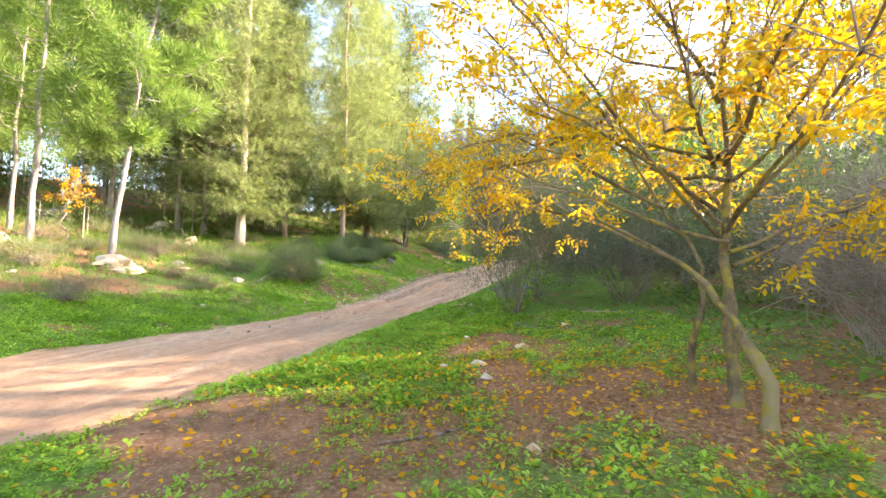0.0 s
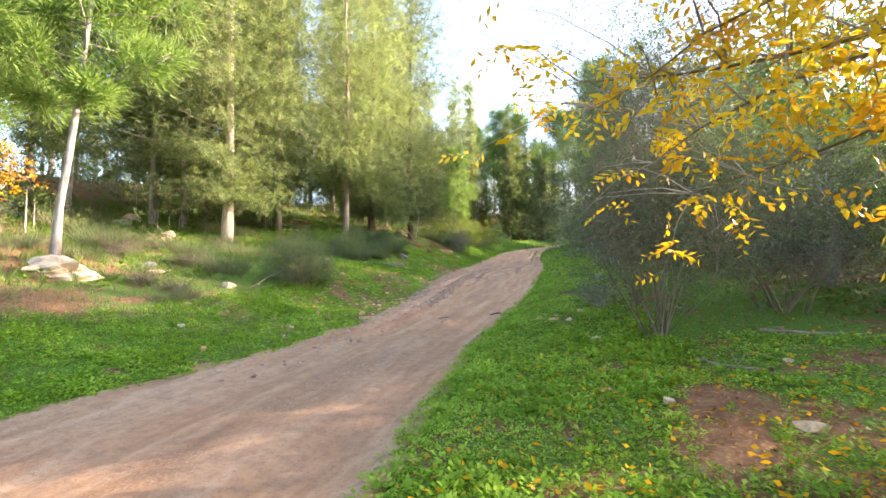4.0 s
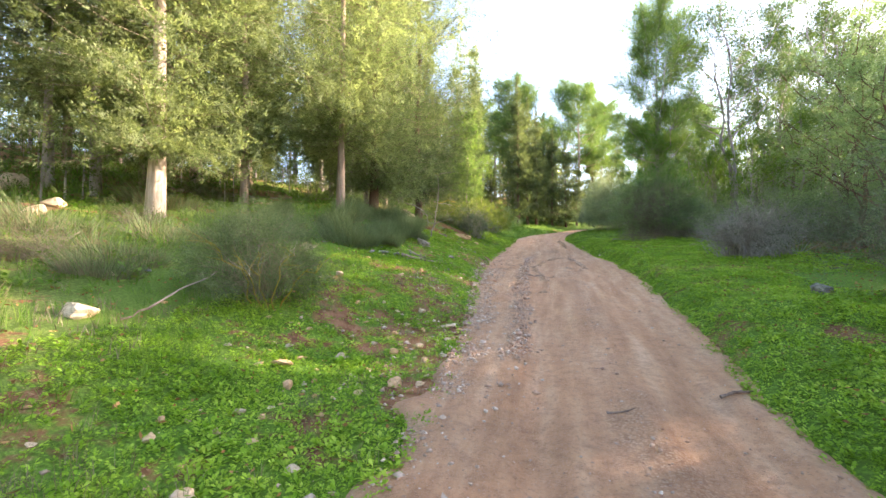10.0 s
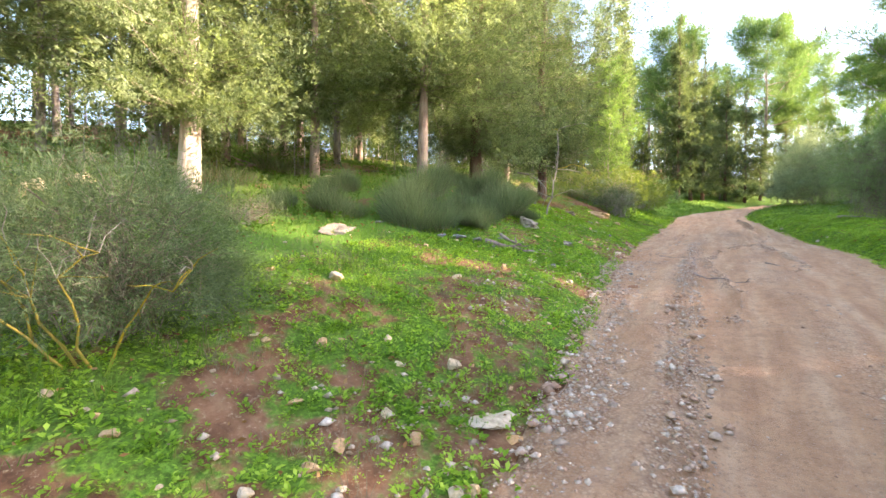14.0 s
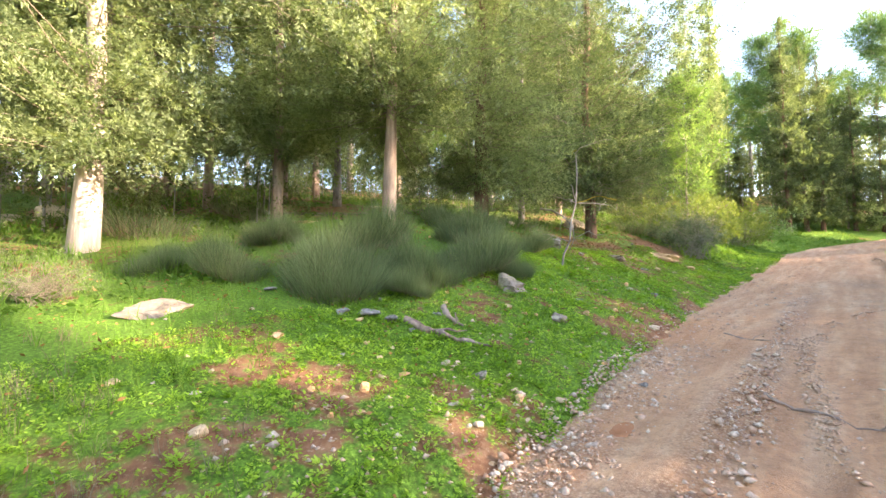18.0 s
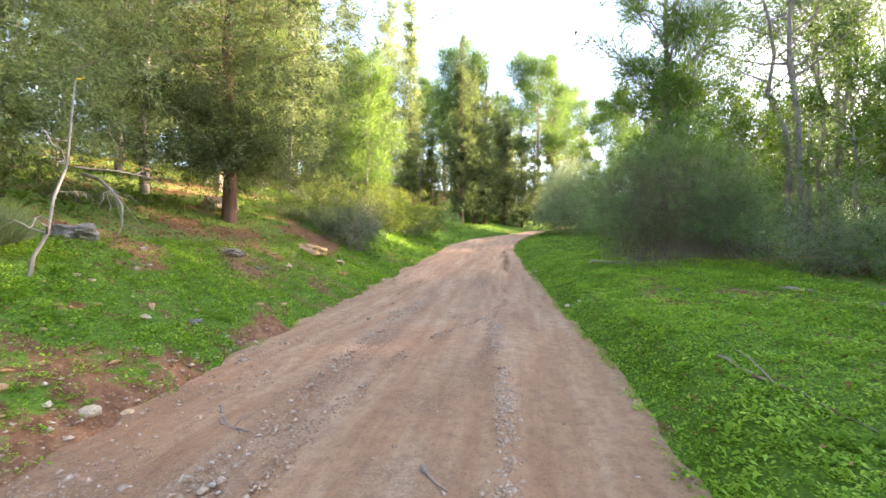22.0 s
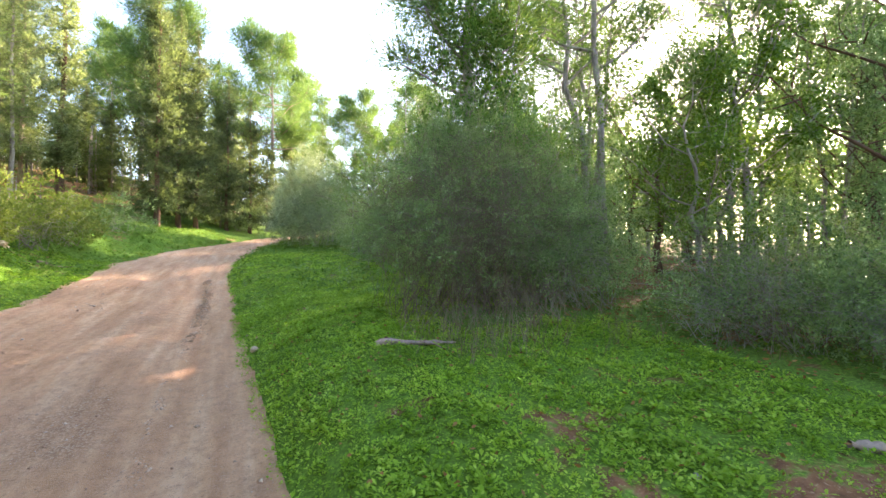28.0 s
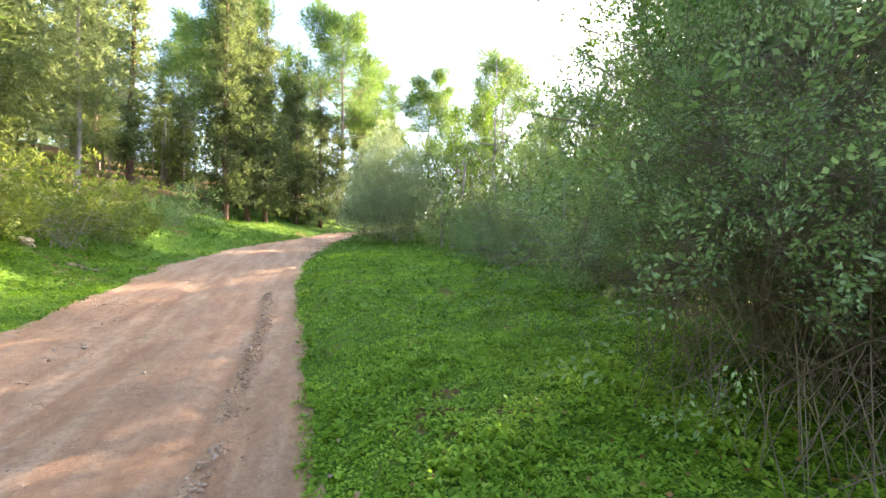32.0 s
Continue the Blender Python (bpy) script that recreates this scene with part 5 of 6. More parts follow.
for x, y, size, kind in ((-3.06, 14.99, 0.09, "lime"), (-5.39, 13.35, 0.33, "lime"), (-7.11, 14.79, 0.2, "lime"), (-6.39, 14.4, 0.15, "lime"), (-6.29, 14.87, 0.11, "grey"), (-2.37, 13.9, 0.16, "ochre"),
                         (-2.59, 13.59, 0.08, "lime"), (-3.08, 13.71, 0.07, "ochre"), (-2.66, 13.1, 0.09, "ochre"), (-3.11, 13.13, 0.07, "lime"), (-2.9, 12.66, 0.1, "ochre"), (-2.44, 12.39, 0.13, "lime"),
                         (-2.78, 12, 0.14, "lime"), (-3.79, 12.44, 0.07, "ochre"), (-3.04, 12.93, 0.07, "ochre"), (-3.77, 11.95, 0.06, "lime"), (2.34, 13.41, 0.11, "ochre"), (1.96, 12.83, 0.08, "lime"),
                         (1.57, 12.46, 0.11, "lime"), (1.71, 12.26, 0.1, "ochre"), (2.08, 12.59, 0.13, "lime"), (2.64, 17.49, 0.34, "grey"), (-5.31, 19.98, 0.17, "grey"), (-5.59, 20.3, 0.15, "lime")):
    stone(x, y, size * 1.36, kind)
for x, y, size, kind in ((-6.02, 20.37, 0.11, "lime"), (-5.31, 20.51, 0.1, "grey"), (-6.43, 19.64, 0.18, "grey"), (-5.78, 19.18, 0.08, "lime"), (-4.42, 19.41, 0.09, "grey"), (-4.32, 19.9, 0.08, "lime"),
                         (-4.19, 19.65, 0.06, "lime"), (-4.5, 20.3, 0.08, "grey"), (-3.45, 20.16, 0.15, "grey"), (-3.84, 19.63, 0.1, "ochre"), (-3.81, 19.21, 0.12, "ochre"), (-3.42, 19.7, 0.08, "ochre"),
                         (-3.02, 19.58, 0.09, "lime"), (-2.9, 20.03, 0.07, "lime"), (-2.87, 20.27, 0.07, "lime"), (-2.69, 20.09, 0.08, "ochre"), (-3.3, 19.45, 0.06, "ochre"), (-3.47, 19.3, 0.04, "lime"),
                         (-3.65, 18.83, 0.06, "ochre"), (-2.93, 20.53, 0.09, "lime"), (-3.18, 21.1, 0.07, "lime"), (-3.7, 19.95, 0.06, "ochre"), (-4.07, 23.2, 0.14, "grey"), (-3.56, 23.07, 0.11, "ochre")):
    stone(x, y, size * 1.36, kind)
for x, y, size, kind in ((-2.93, 21.55, 0.08, "lime"), (-2.58, 21.46, 0.11, "grey"), (-4.61, 20.8, 0.13, "grey"), (-4.78, 20.23, 0.18, "grey"), (-3.66, 23.44, 0.1, "ochre"), (-3.58, 22.03, 0.07, "ochre"),
                         (-3.07, 21.73, 0.1, "ochre"), (-3.14, 22.39, 0.07, "ochre"), (-3.23, 23.72, 0.16, "lime"), (-3.12, 23.94, 0.14, "lime"), (-4.07, 25.05, 0.16, "lime"), (-3.17, 25.42, 0.14, "lime"),
                         (-3.78, 25.45, 0.15, "grey"), (-3.9, 26.89, 0.12, "ochre"), (-3.83, 27.41, 0.14, "ochre"), (-3.71, 27.17, 0.07, "ochre"), (-4.17, 26.8, 0.07, "lime"), (-3.19, 26.42, 0.11, "ochre"),
                         (-4.9, 27.59, 0.09, "ochre"), (-5.21, 30.02, 0.28, "lime"), (-5.18, 29.1, 0.15, "grey"), (-4.94, 32.36, 0.3, "lime"), (0.77, 28.99, 0.15, "lime"), (0.93, 28.78, 0.09, "lime")):
    stone(x, y, size * 1.36, kind)
for x, y, size, kind in ((0.56, 29.65, 0.12, "ochre"), (0.51, 29.31, 0.07, "ochre"), (0.4, 33.49, 0.14, "lime"), (2.67, 28.83, 0.08, "grey"), (2.42, 28.58, 0.09, "grey"), (2.37, 28.27, 0.07, "ochre"),
                         (1.12, 28.61, 0.06, "grey"), (4.57, 27.58, 0.15, "grey"), (-3.8, 35.78, 0.15, "lime"), (0.42, 34, 0.08, "ochre"), (0.35, 34.63, 0.06, "lime"), (0.36, 35.43, 0.07, "lime"),
                         (-10.34, 16.05, 0.46, "lime"), (-3.5, 13.83, 0.2, "ochre"), (-4.03, 11.78, 0.26, "ochre"), (-2.6, 9.89, 0.11, "ochre"), (-3.87, 10.72, 0.12, "lime"), (1.5, 12.14, 0.17, "lime"),
                         (1.71, 11.97, 0.16, "ochre"), (1.91, 11.9, 0.13, "lime"), (2.22, 10.88, 0.2, "lime"), (2.21, 9.18, 0.1, "lime"), (2.63, 8.94, 0.12, "lime"), (3.39, 8.69, 0.22, "lime")):
    stone(x, y, size * 1.36, kind)
for x, y, size, kind in ((3.85, 10.11, 0.13, "lime"), (4.4, 9.73, 0.12, "lime"), (1.92, 8.23, 0.06, "grey"), (-10.08, 10.28, 0.29, "lime"), (-14.53, 18.08, 0.84, "lime"), (-9.14, 29.3, 0.65, "lime"),
                         (-7.14, 8.98, 0.2, "lime"), (-3.23, 6.26, 0.11, "ochre"), (2.81, 7.37, 0.13, "lime"), (3.14, 7.35, 0.19, "lime"), (-5.71, 6.31, 0.21, "grey"), (-10.4, 10.4, 0.5, "lime"),
                         (-13.7, 17.3, 0.7, "lime"), (-11.2, 17, 0.6, "lime"), (3.29, 7, 0.16, "lime"), (3.85, 5.74, 0.14, "lime")):
    stone(x, y, size * 1.36, kind)
ROCKS = "rocks on the bank"
for x, y, size, kind, shape, long, label in ((-16.44, 15.01, 2.55, "grey", 2, 1.8, "broad grey outcrop behind the sapling"), (-19.07, 8.22, 1.89, "lime", 2, 1.5, "pale flat rock at the edge of the pines"), (-21.81, 11.26, 1.76, "lime", 2, 1.4, "pale rock between the pine trunks"), (-10.59, 10.44, 0.47, "lime", 2, 1.2, "upright pale stone in the grass"), (-13.67, 7.14, 1.0, "grey", 2, 1.6, "low grey rock on the bank"), (-6.95, 11.0, 1.35, "lime", 1, 1.5, "broad pale limestone boulder lying in the grass"), (-7.1, 13.0, 0.75, "lime", 2, 1.3, "low pale rock on the sunny bank"),
                                             (-7.6, 13.2, 0.6, "grey", 0, 1.1, "low grey rock on the sunny bank"), (-6.15, 18.45, 0.75, "grey", 2, 1.2, "flat grey rock in the grass"),
                                             (-4.75, 22.44, 0.8, "moss", 1, 1.15, "mossy rounded rock at the edge of the broom"), (-8.85, 32.35, 1.3, "lime", 1, 1.5, "large white limestone boulder behind the cypress"),
                                             (-8.9, 28.4, 0.8, "lime", 1, 1.1, "white limestone boulder between the trees"), (-6.3, 26.2, 0.95, "grey", 1, 1.2, "big grey slab of rock under the trees"),
                                             (-5.8, 32.0, 1.1, "ochre", 0, 1.5, "crumbling pale rock ledge at the foot of the bank"), (-17.6, 16.1, 2.2, "grey", 2, 2.2, "long grey outcrop among the trees"),
                                             (-19.8, 9.2, 1.6, "lime", 2, 1.6, "pale flat outcrop among the pines"), (2.6, 15.5, 0.45, "grey", 1, 1.2, "dark grey rock in the grass"),
                                             (-9.9, 22.0, 0.9, "lime", 2, 1.4, "low pale rock beneath the cypresses"), (-12.3, 26.0, 1.1, "lime", 2, 1.6, "pale slab of rock in the wood"),
                                             (-2.46, 16.18, 0.42, "lime", 2, 1.3, "flat pale slab at the edge of the track"), (-2.19, 16.55, 0.36, "lime", 2, 1.2, "flat pale slab at the edge of the track"),
                                             (-1.88, 16.8, 0.4, "ochre", 2, 1.5, "flat ochre slab bedded in the track"), (-1.75, 18.0, 0.5, "moss", 2, 1.5, "worn brown rock bedded in the track"),
                                             (-6.2, 43.5, 0.6, "lime", 1, 1.2, "pale rock beside the yellow bushes"),
                                             (-6.0, 29.2, 0.9, "moss", 2, 1.8, "flat brown ledge of rock bedded in leaf litter")):
    stone(x, y, size, kind, shape, long, "rock", label, ROCKS)
clay = new("clay_patch", stone_mesh(190, 0.1, CLAY, "clay_patch"))
clay.matrix_basis = Matrix.LocRotScale((-2.38, 20.6, float(road_height(-2.38, 20.6)) - 0.05), Euler((0.05, -0.05, radians(25))), Vector((1.1, 0.7, 0.85)))
tagged(clay, "smooth patch of red clay at the edge of the track", "soil")
for _ in range(150):
    y = float(stone_rng.uniform(11, 26))
    x = float(edges(y)[0]) - float(stone_rng.gamma(2.0, 0.62))
    stone(x, y, float(stone_rng.choice((0.06, 0.07, 0.09, 0.11, 0.15))) * float(stone_rng.uniform(0.8, 1.25)), ("ochre", "lime", "ochre", "lime")[int(stone_rng.integers(0, 4))])
for _ in range(28):
    y = float(stone_rng.uniform(26, 32.5))
    stone(float(edges(y)[0]) - float(stone_rng.uniform(0.6, 3.2)), y, float(stone_rng.uniform(0.06, 0.2)), ("lime", "ochre", "grey")[int(stone_rng.integers(0, 3))])
for _ in range(16):
    y = float(stone_rng.uniform(24, 46))
    x = float(edges(y)[0]) - float(stone_rng.uniform(0.1, 1.8))
    stone(x, y, float(stone_rng.uniform(0.05, 0.11)), ("lime", "ochre")[int(stone_rng.integers(0, 2))])


def pebbles(name, x, y, z, size, material, label, seed):
    """Many small faceted stones joined into one mesh."""
    rng = np.random.default_rng(seed)
    n = len(x)
    base = np.array([[1, 0, 0], [0, 1, 0], [-1, 0, 0], [0, -1, 0], [0, 0, 1], [0, 0, -1]], float)
    v = base[None] * rng.uniform(0.55, 1.2, (n, 6, 1)) + rng.normal(size=(n, 6, 3)) * 0.14
    a = rng.uniform(0, 6.28, n)
    c, s = np.cos(a)[:, None], np.sin(a)[:, None]
    v = np.stack([v[..., 0] * c - v[..., 1] * s, v[..., 0] * s + v[..., 1] * c, v[..., 2] * 0.6], -1) * (size / 2)[:, None, None]
    v = v + np.stack([x, y, z + size * 0.04], -1)[:, None]
    f = np.array([[0, 1, 4], [1, 2, 4], [2, 3, 4], [3, 0, 4], [1, 0, 5], [2, 1, 5], [3, 2, 5], [0, 3, 5]])
    me = mesh_of(name, v.reshape(-1, 3), (f[None] + (np.arange(n) * 6)[:, None, None]).reshape(-1, 3), material)
    return tagged(new(name, me), label, "gravel", kind="stuff")


def gravel():
    rng = np.random.default_rng(91)
    n = 230000
    y = rng.uniform(9, 44, n)
    left, right = edges(y)
    u = rng.uniform(-0.04, 1.02, n)
    x = left + (right - left) * u
    keep = rng.uniform(0, 1, n) < np.maximum(gravel_at(u, x, y) ** 2 * np.where(u < 0.34, 0.75, 0.2), 0.03) * np.where(y > 32, 0.5, 1)
    x, y, u = x[keep], y[keep], u[keep]
    size = np.clip(np.exp(rng.normal(size=len(x)) * 0.65) * 0.016, 0.007, 0.08) * np.where(u < 0.32, 1.2, 0.8)
    pick = rng.uniform(0, 1, len(x)) < 0.6
    for mask, mt, words, k in ((pick, PEBBLE_PALE, "pale limestone gravel strewn over the track", 1), (~pick, PEBBLE_RED, "reddish gravel strewn over the track", 2)):
        pebbles("gravel", x[mask], y[mask], road_height(x[mask], y[mask]), size[mask], mt, words, 92 + k)


def pebble_material(name, stops):
    m, nt, p = shader(name)
    geo = nt.nodes.new("ShaderNodeNewGeometry")
    col = ramp(nt, geo.outputs["Random Per Island"], stops)
    link(nt, blend(nt, grey(nt, noise_node(nt, 45, 5, geo.outputs["Position"]), 0.35, 0.6), blend(nt, 0.5, col, (0.2, 0.13, 0.09)), col), p.inputs["Base Color"])
    p.inputs["Roughness"].default_value = 0.9
    return m


PEBBLE_PALE = pebble_material("pale_gravel", [(0, (0.38, 0.26, 0.18)), (0.5, (0.54, 0.4, 0.3)), (1, (0.7, 0.57, 0.45))])
PEBBLE_RED = pebble_material("red_gravel", [(0, (0.36, 0.2, 0.125)), (0.5, (0.48, 0.3, 0.2)), (1, (0.58, 0.4, 0.28))])
CLOD = pebble_material("earth_clods", [(0, (0.4, 0.24, 0.15)), (0.5, (0.52, 0.34, 0.225)), (1, (0.64, 0.46, 0.33))])
gravel()
rubble_rng = np.random.default_rng(97)
rub_x, rub_y = [], []
for pts in RUBBLE:
    q = np.array(pts)
    yy = rubble_rng.uniform(q[0, 1], q[-1, 1], 7000)
    xx = np.interp(yy, q[:, 1], q[:, 0]) + 0.06 * spread_noise(yy * 0, yy, 0.6, 28) + rubble_rng.normal(size=7000) * 0.065
    keep = spread_noise(xx, yy, 0.45, 30) + rubble_rng.normal(size=7000) * 0.2 > -0.35
    rub_x.append(xx[keep])
    rub_y.append(yy[keep])
rub_x, rub_y = np.concatenate(rub_x), np.concatenate(rub_y)
pebbles("rubble", rub_x, rub_y, road_height(rub_x, rub_y), np.clip(np.exp(rubble_rng.normal(size=len(rub_x)) * 0.55) * 0.019, 0.008, 0.075), CLOD, "crumbly clods of dried earth along the ruts", 98)
verge_rng = np.random.default_rng(95)
verge_y = verge_rng.normal(18.5, 4.0, 2600)
verge_x = edges(verge_y)[0] - verge_rng.gamma(1.5, 0.45, 2600)
verge_keep = spread_noise(verge_x, verge_y, 0.8, 46) + verge_rng.normal(size=2600) * 0.25 > 0.05
verge_x, verge_y = verge_x[verge_keep], verge_y[verge_keep]
pebbles("gravel", verge_x, verge_y, land(verge_x, verge_y), np.clip(np.exp(verge_rng.normal(size=len(verge_x)) * 0.6) * 0.028, 0.012, 0.09), PEBBLE_PALE, "pale stones and gravel in the verge", 96)


# ---- dead wood ----
def stick(x0, y0, x1, y1, r, label="dry fallen stick on the grass", name="stick", bow=0.04, fork=0, seed=1, lift=0.0, road=False, mat=None):
    rng = np.random.default_rng(seed)
    k = 15
    s = np.linspace(0, 1, k)
    px, py = x0 + (x1 - x0) * s, y0 + (y1 - y0) * s
    d = np.hypot(x1 - x0, y1 - y0)
    px, py = px + (y1 - y0) / d * bow * np.sin(s * 3.1) + rng.normal(size=k) * 0.012 * d, py - (x1 - x0) / d * bow * np.sin(s * 3.1) + rng.normal(size=k) * 0.012 * d
    pz = (road_height(px, py) if road else land(px, py)) + r * 0.7 + lift * s
    e = new(name)
    e.location = (float(px[0]), float(py[0]), float(pz[0]))
    tagged(e, label, "branch")
    line = np.stack([px, py, pz], 1) - np.array([px[0], py[0], pz[0]])
    part("wood", Tubes().add(line, r * (1 - 0.7 * s ** 1.5) * (1 + 0.24 * rng.normal(size=k)), 8).mesh("wood", mat or DEADWOOD), e)
    for i in range(fork):
        q = int(rng.integers(2, k - 1))
        a = line[q]
        b = a + np.array([rng.normal() * 0.25 * d, rng.normal() * 0.25 * d, abs(rng.normal()) * 0.1 * d])
        part("side_branch", Tubes().add(bent(a, b, 5, (0, 0, 0.02), rng, 0.01), np.linspace(r * 0.5, r * 0.12, 5), 6).mesh("side_branch", mat or DEADWOOD), e)
    return e


stick(-4.72, 20.38, -3.74, 20.68, 0.045, "weathered forked log lying in the grass", "log", 0.1, 1, 3)
stick(-4.69, 20.98, -4.2, 20.8, 0.035, "short crooked piece of dead wood", "log", 0.05, 1, 4)
stick(1.55, 31.66, 2.42, 31.52, 0.04, "bleached curved branch at the foot of the thicket", "log", 0.07, 1, 5)
stick(-5.35, 43.3, -4.75, 44.4, 0.045, "dark dead branch on the grassy verge", "log", 0.04, 2, 6)
stick(3.0, 28.1, 3.3, 27.5, 0.02, "dead branch on bare soil", "stick", 0.02, 1, 7)
stick(4.0, 28.7, 4.4, 28.5, 0.04, "dark rotting log in the grass", "log", 0.02, 0, 8)
stick(2.9, 28.3, 2.6, 27.9, 0.012, "thin dry stick in the grass", "stick", 0.03, 0, 9)
stick(2.95, 5.6, 3.45, 6.15, 0.012, "pale forked twig on the ground", "stick", 0.03, 2, 10)
stick(0.34, 14.24, 0.66, 14.44, 0.014, "dark stick lying on the track", "stick", 0.03, 0, 11, 0, True)
stick(-0.6, 13.7, -0.38, 13.8, 0.01, "short stick on the track", "stick", 0.02, 0, 12, 0, True)
stick(-1.72, 21.68, -1.0, 21.44, 0.014, "dead branch lying across the track's edge", "stick", 0.05, 1, 13, 0, True)
stick(-2.3, 23.9, -1.9, 23.7, 0.012, "dry stick on the track", "stick", 0.02, 0, 14, 0, True)
stick(-2.17, 21.84, -1.97, 21.92, 0.01, "dry stick on the track", "stick", 0.02, 0, 15, 0, True)
stick(-2.47, 24.14, -1.99, 23.7, 0.011, "dry stick on the track", "stick", 0.03, 1, 16, 0, True)
stick(-0.7, 23.6, -0.5, 23.4, 0.012, "dark stick on the track", "stick", 0.02, 0, 17, 0, True)
stick(4.1, 11.4, 5.1, 11.0, 0.018, "fallen grey branch in the grass", "stick", 0.05, 1, 18)
stick(3.1, 10.2, 3.7, 9.9, 0.015, "heap of dead twigs at the shrub's foot", "stick", 0.05, 4, 19)
stick(1.5, 24.9, 1.8, 23.7, 0.016, "dark dead branch on the verge", "stick", 0.04, 1, 20)
stick(-5.1, 13.5, -4.75, 14.6, 0.012, "long pale dry stalk leaning from the bush", "stick", 0.03, 0, 21, 0.5)
stick(-9.6, 24.6, -8.2, 26.6, 0.05, "fallen grey trunk under the cypresses", "log", 0.05, 2, 22)
stick(-13.0, 21.0, -10.2, 23.8, 0.07, "fallen pale trunk in the wood", "log", 0.1, 1, 23)
for i, (a, b) in enumerate((((-4.38, 14.82), (0.1, -0.35, 0.75)), ((-4.34, 14.87), (0.35, -0.1, 0.7)), ((-4.46, 14.75), (-0.3, -0.45, 0.8)), ((-4.32, 14.92), (0.5, 0.25, 0.6)), ((-4.4, 14.78), (0.2, -0.6, 0.5)))):
    e = thing("lichen_branch", a[0], a[1], "bare crooked branch crusted with yellow lichen", "branch", "lichened branches")
    rng = np.random.default_rng(300 + i)
    line = bent((0, 0, -0.05), np.array(b) * 0.95, 7, (rng.normal() * 0.06, rng.normal() * 0.06, 0.1), rng, 0.025)
    part("wood", Tubes().add(line, np.linspace(0.0095, 0.003, 7), 6).mesh("wood", LICHEN_TWIG), e)
    for _ in range(7):
        q = line[int(rng.integers(3, 7))]
        part("twig", Tubes().add(bent(q, q + rng.normal(size=3) * np.array([0.14, 0.14, 0.09]) + np.array(b) * 0.2, 4, (0, 0, 0.02), rng, 0.01), np.linspace(0.004, 0.0012, 4), 4).mesh("twig", LICHEN_TWIG if rng.uniform() < 0.5 else TWIG), e)


def dead_sapling(x, y):
    """A bare crooked sapling, pale with yellow lichen low down."""
    rng = np.random.default_rng(330)
    e = thing("dead_sapling", x, y, "bare crooked dead sapling with pale lichened twigs", "tree")
    line = np.array([(0, 0, -0.1), (0.02, 0.02, 0.2), (0.12, 0.08, 0.45), (0.14, 0.12, 0.85), (0.2, 0.2, 1.2), (0.22, 0.22, 1.75), (0.16, 0.3, 2.2)])
    part("trunk", Tubes().add(line, np.linspace(0.024, 0.008, 7), 7).mesh("trunk", TWIG), e)
    for i in range(9):
        a = line[int(rng.integers(1, 7))]
        b = a + np.array([rng.normal() * 0.5 + 0.2, rng.normal() * 0.5, rng.uniform(-0.1, 0.35)])
        pts = bent(a, b, 6, (0, 0, 0.08), rng, 0.03)
        part("branch", Tubes().add(pts, np.linspace(0.011, 0.003, 6), 5).mesh("branch", LICHEN_TWIG if i < 2 else TWIG), e)
        q = pts[3]
        part("twig", Tubes().add(bent(q, q + rng.normal(size=3) * 0.22, 4, (0, 0, 0.03), rng, 0.02), np.linspace(0.005, 0.0015, 4), 4).mesh("twig", TWIG), e)


def dead_bough(x, y):
    """A broken grey bough hanging to the ground."""
    rng = np.random.default_rng(331)
    e = thing("dead_bough", x, y, "broken grey bough with dry side twigs resting on the ground", "branch")
    line = np.array([(-0.9, 0.3, 1.15), (-0.5, 0.2, 1.05), (-0.15, 0.1, 0.85), (0.1, 0.05, 0.6), (0.15, 0, 0.3), (0.05, -0.05, 0.02)])
    part("wood", Tubes().add(line, (0.03, 0.026, 0.022, 0.018, 0.012, 0.006), 7).mesh("wood", TWIG), e)
    for _ in range(8):
        q = line[int(rng.integers(1, 6))]
        part("twig", Tubes().add(bent(q, np.maximum(q + np.array([rng.normal() * 0.3 + 0.15, rng.normal() * 0.3, rng.normal() * 0.2 - 0.25]), (-9, -9, 0.02)), 5, (0, 0, 0.05), rng, 0.02), np.linspace(0.009, 0.002, 5), 5).mesh("twig", TWIG), e)


dead_sapling(-5.2, 24.75)
dead_bough(-5.95, 26.4)


# ---- plants on the ground ----
def scatter(n, x0, x1, y0, y1, rng, side):
    """Points beside the track, x counted outward from its edge."""
    y = rng.uniform(y0, y1, n)
    d = rng.uniform(x0, x1, n)
    left, right = edges(y)
    return (left - d if side < 0 else right + d), y


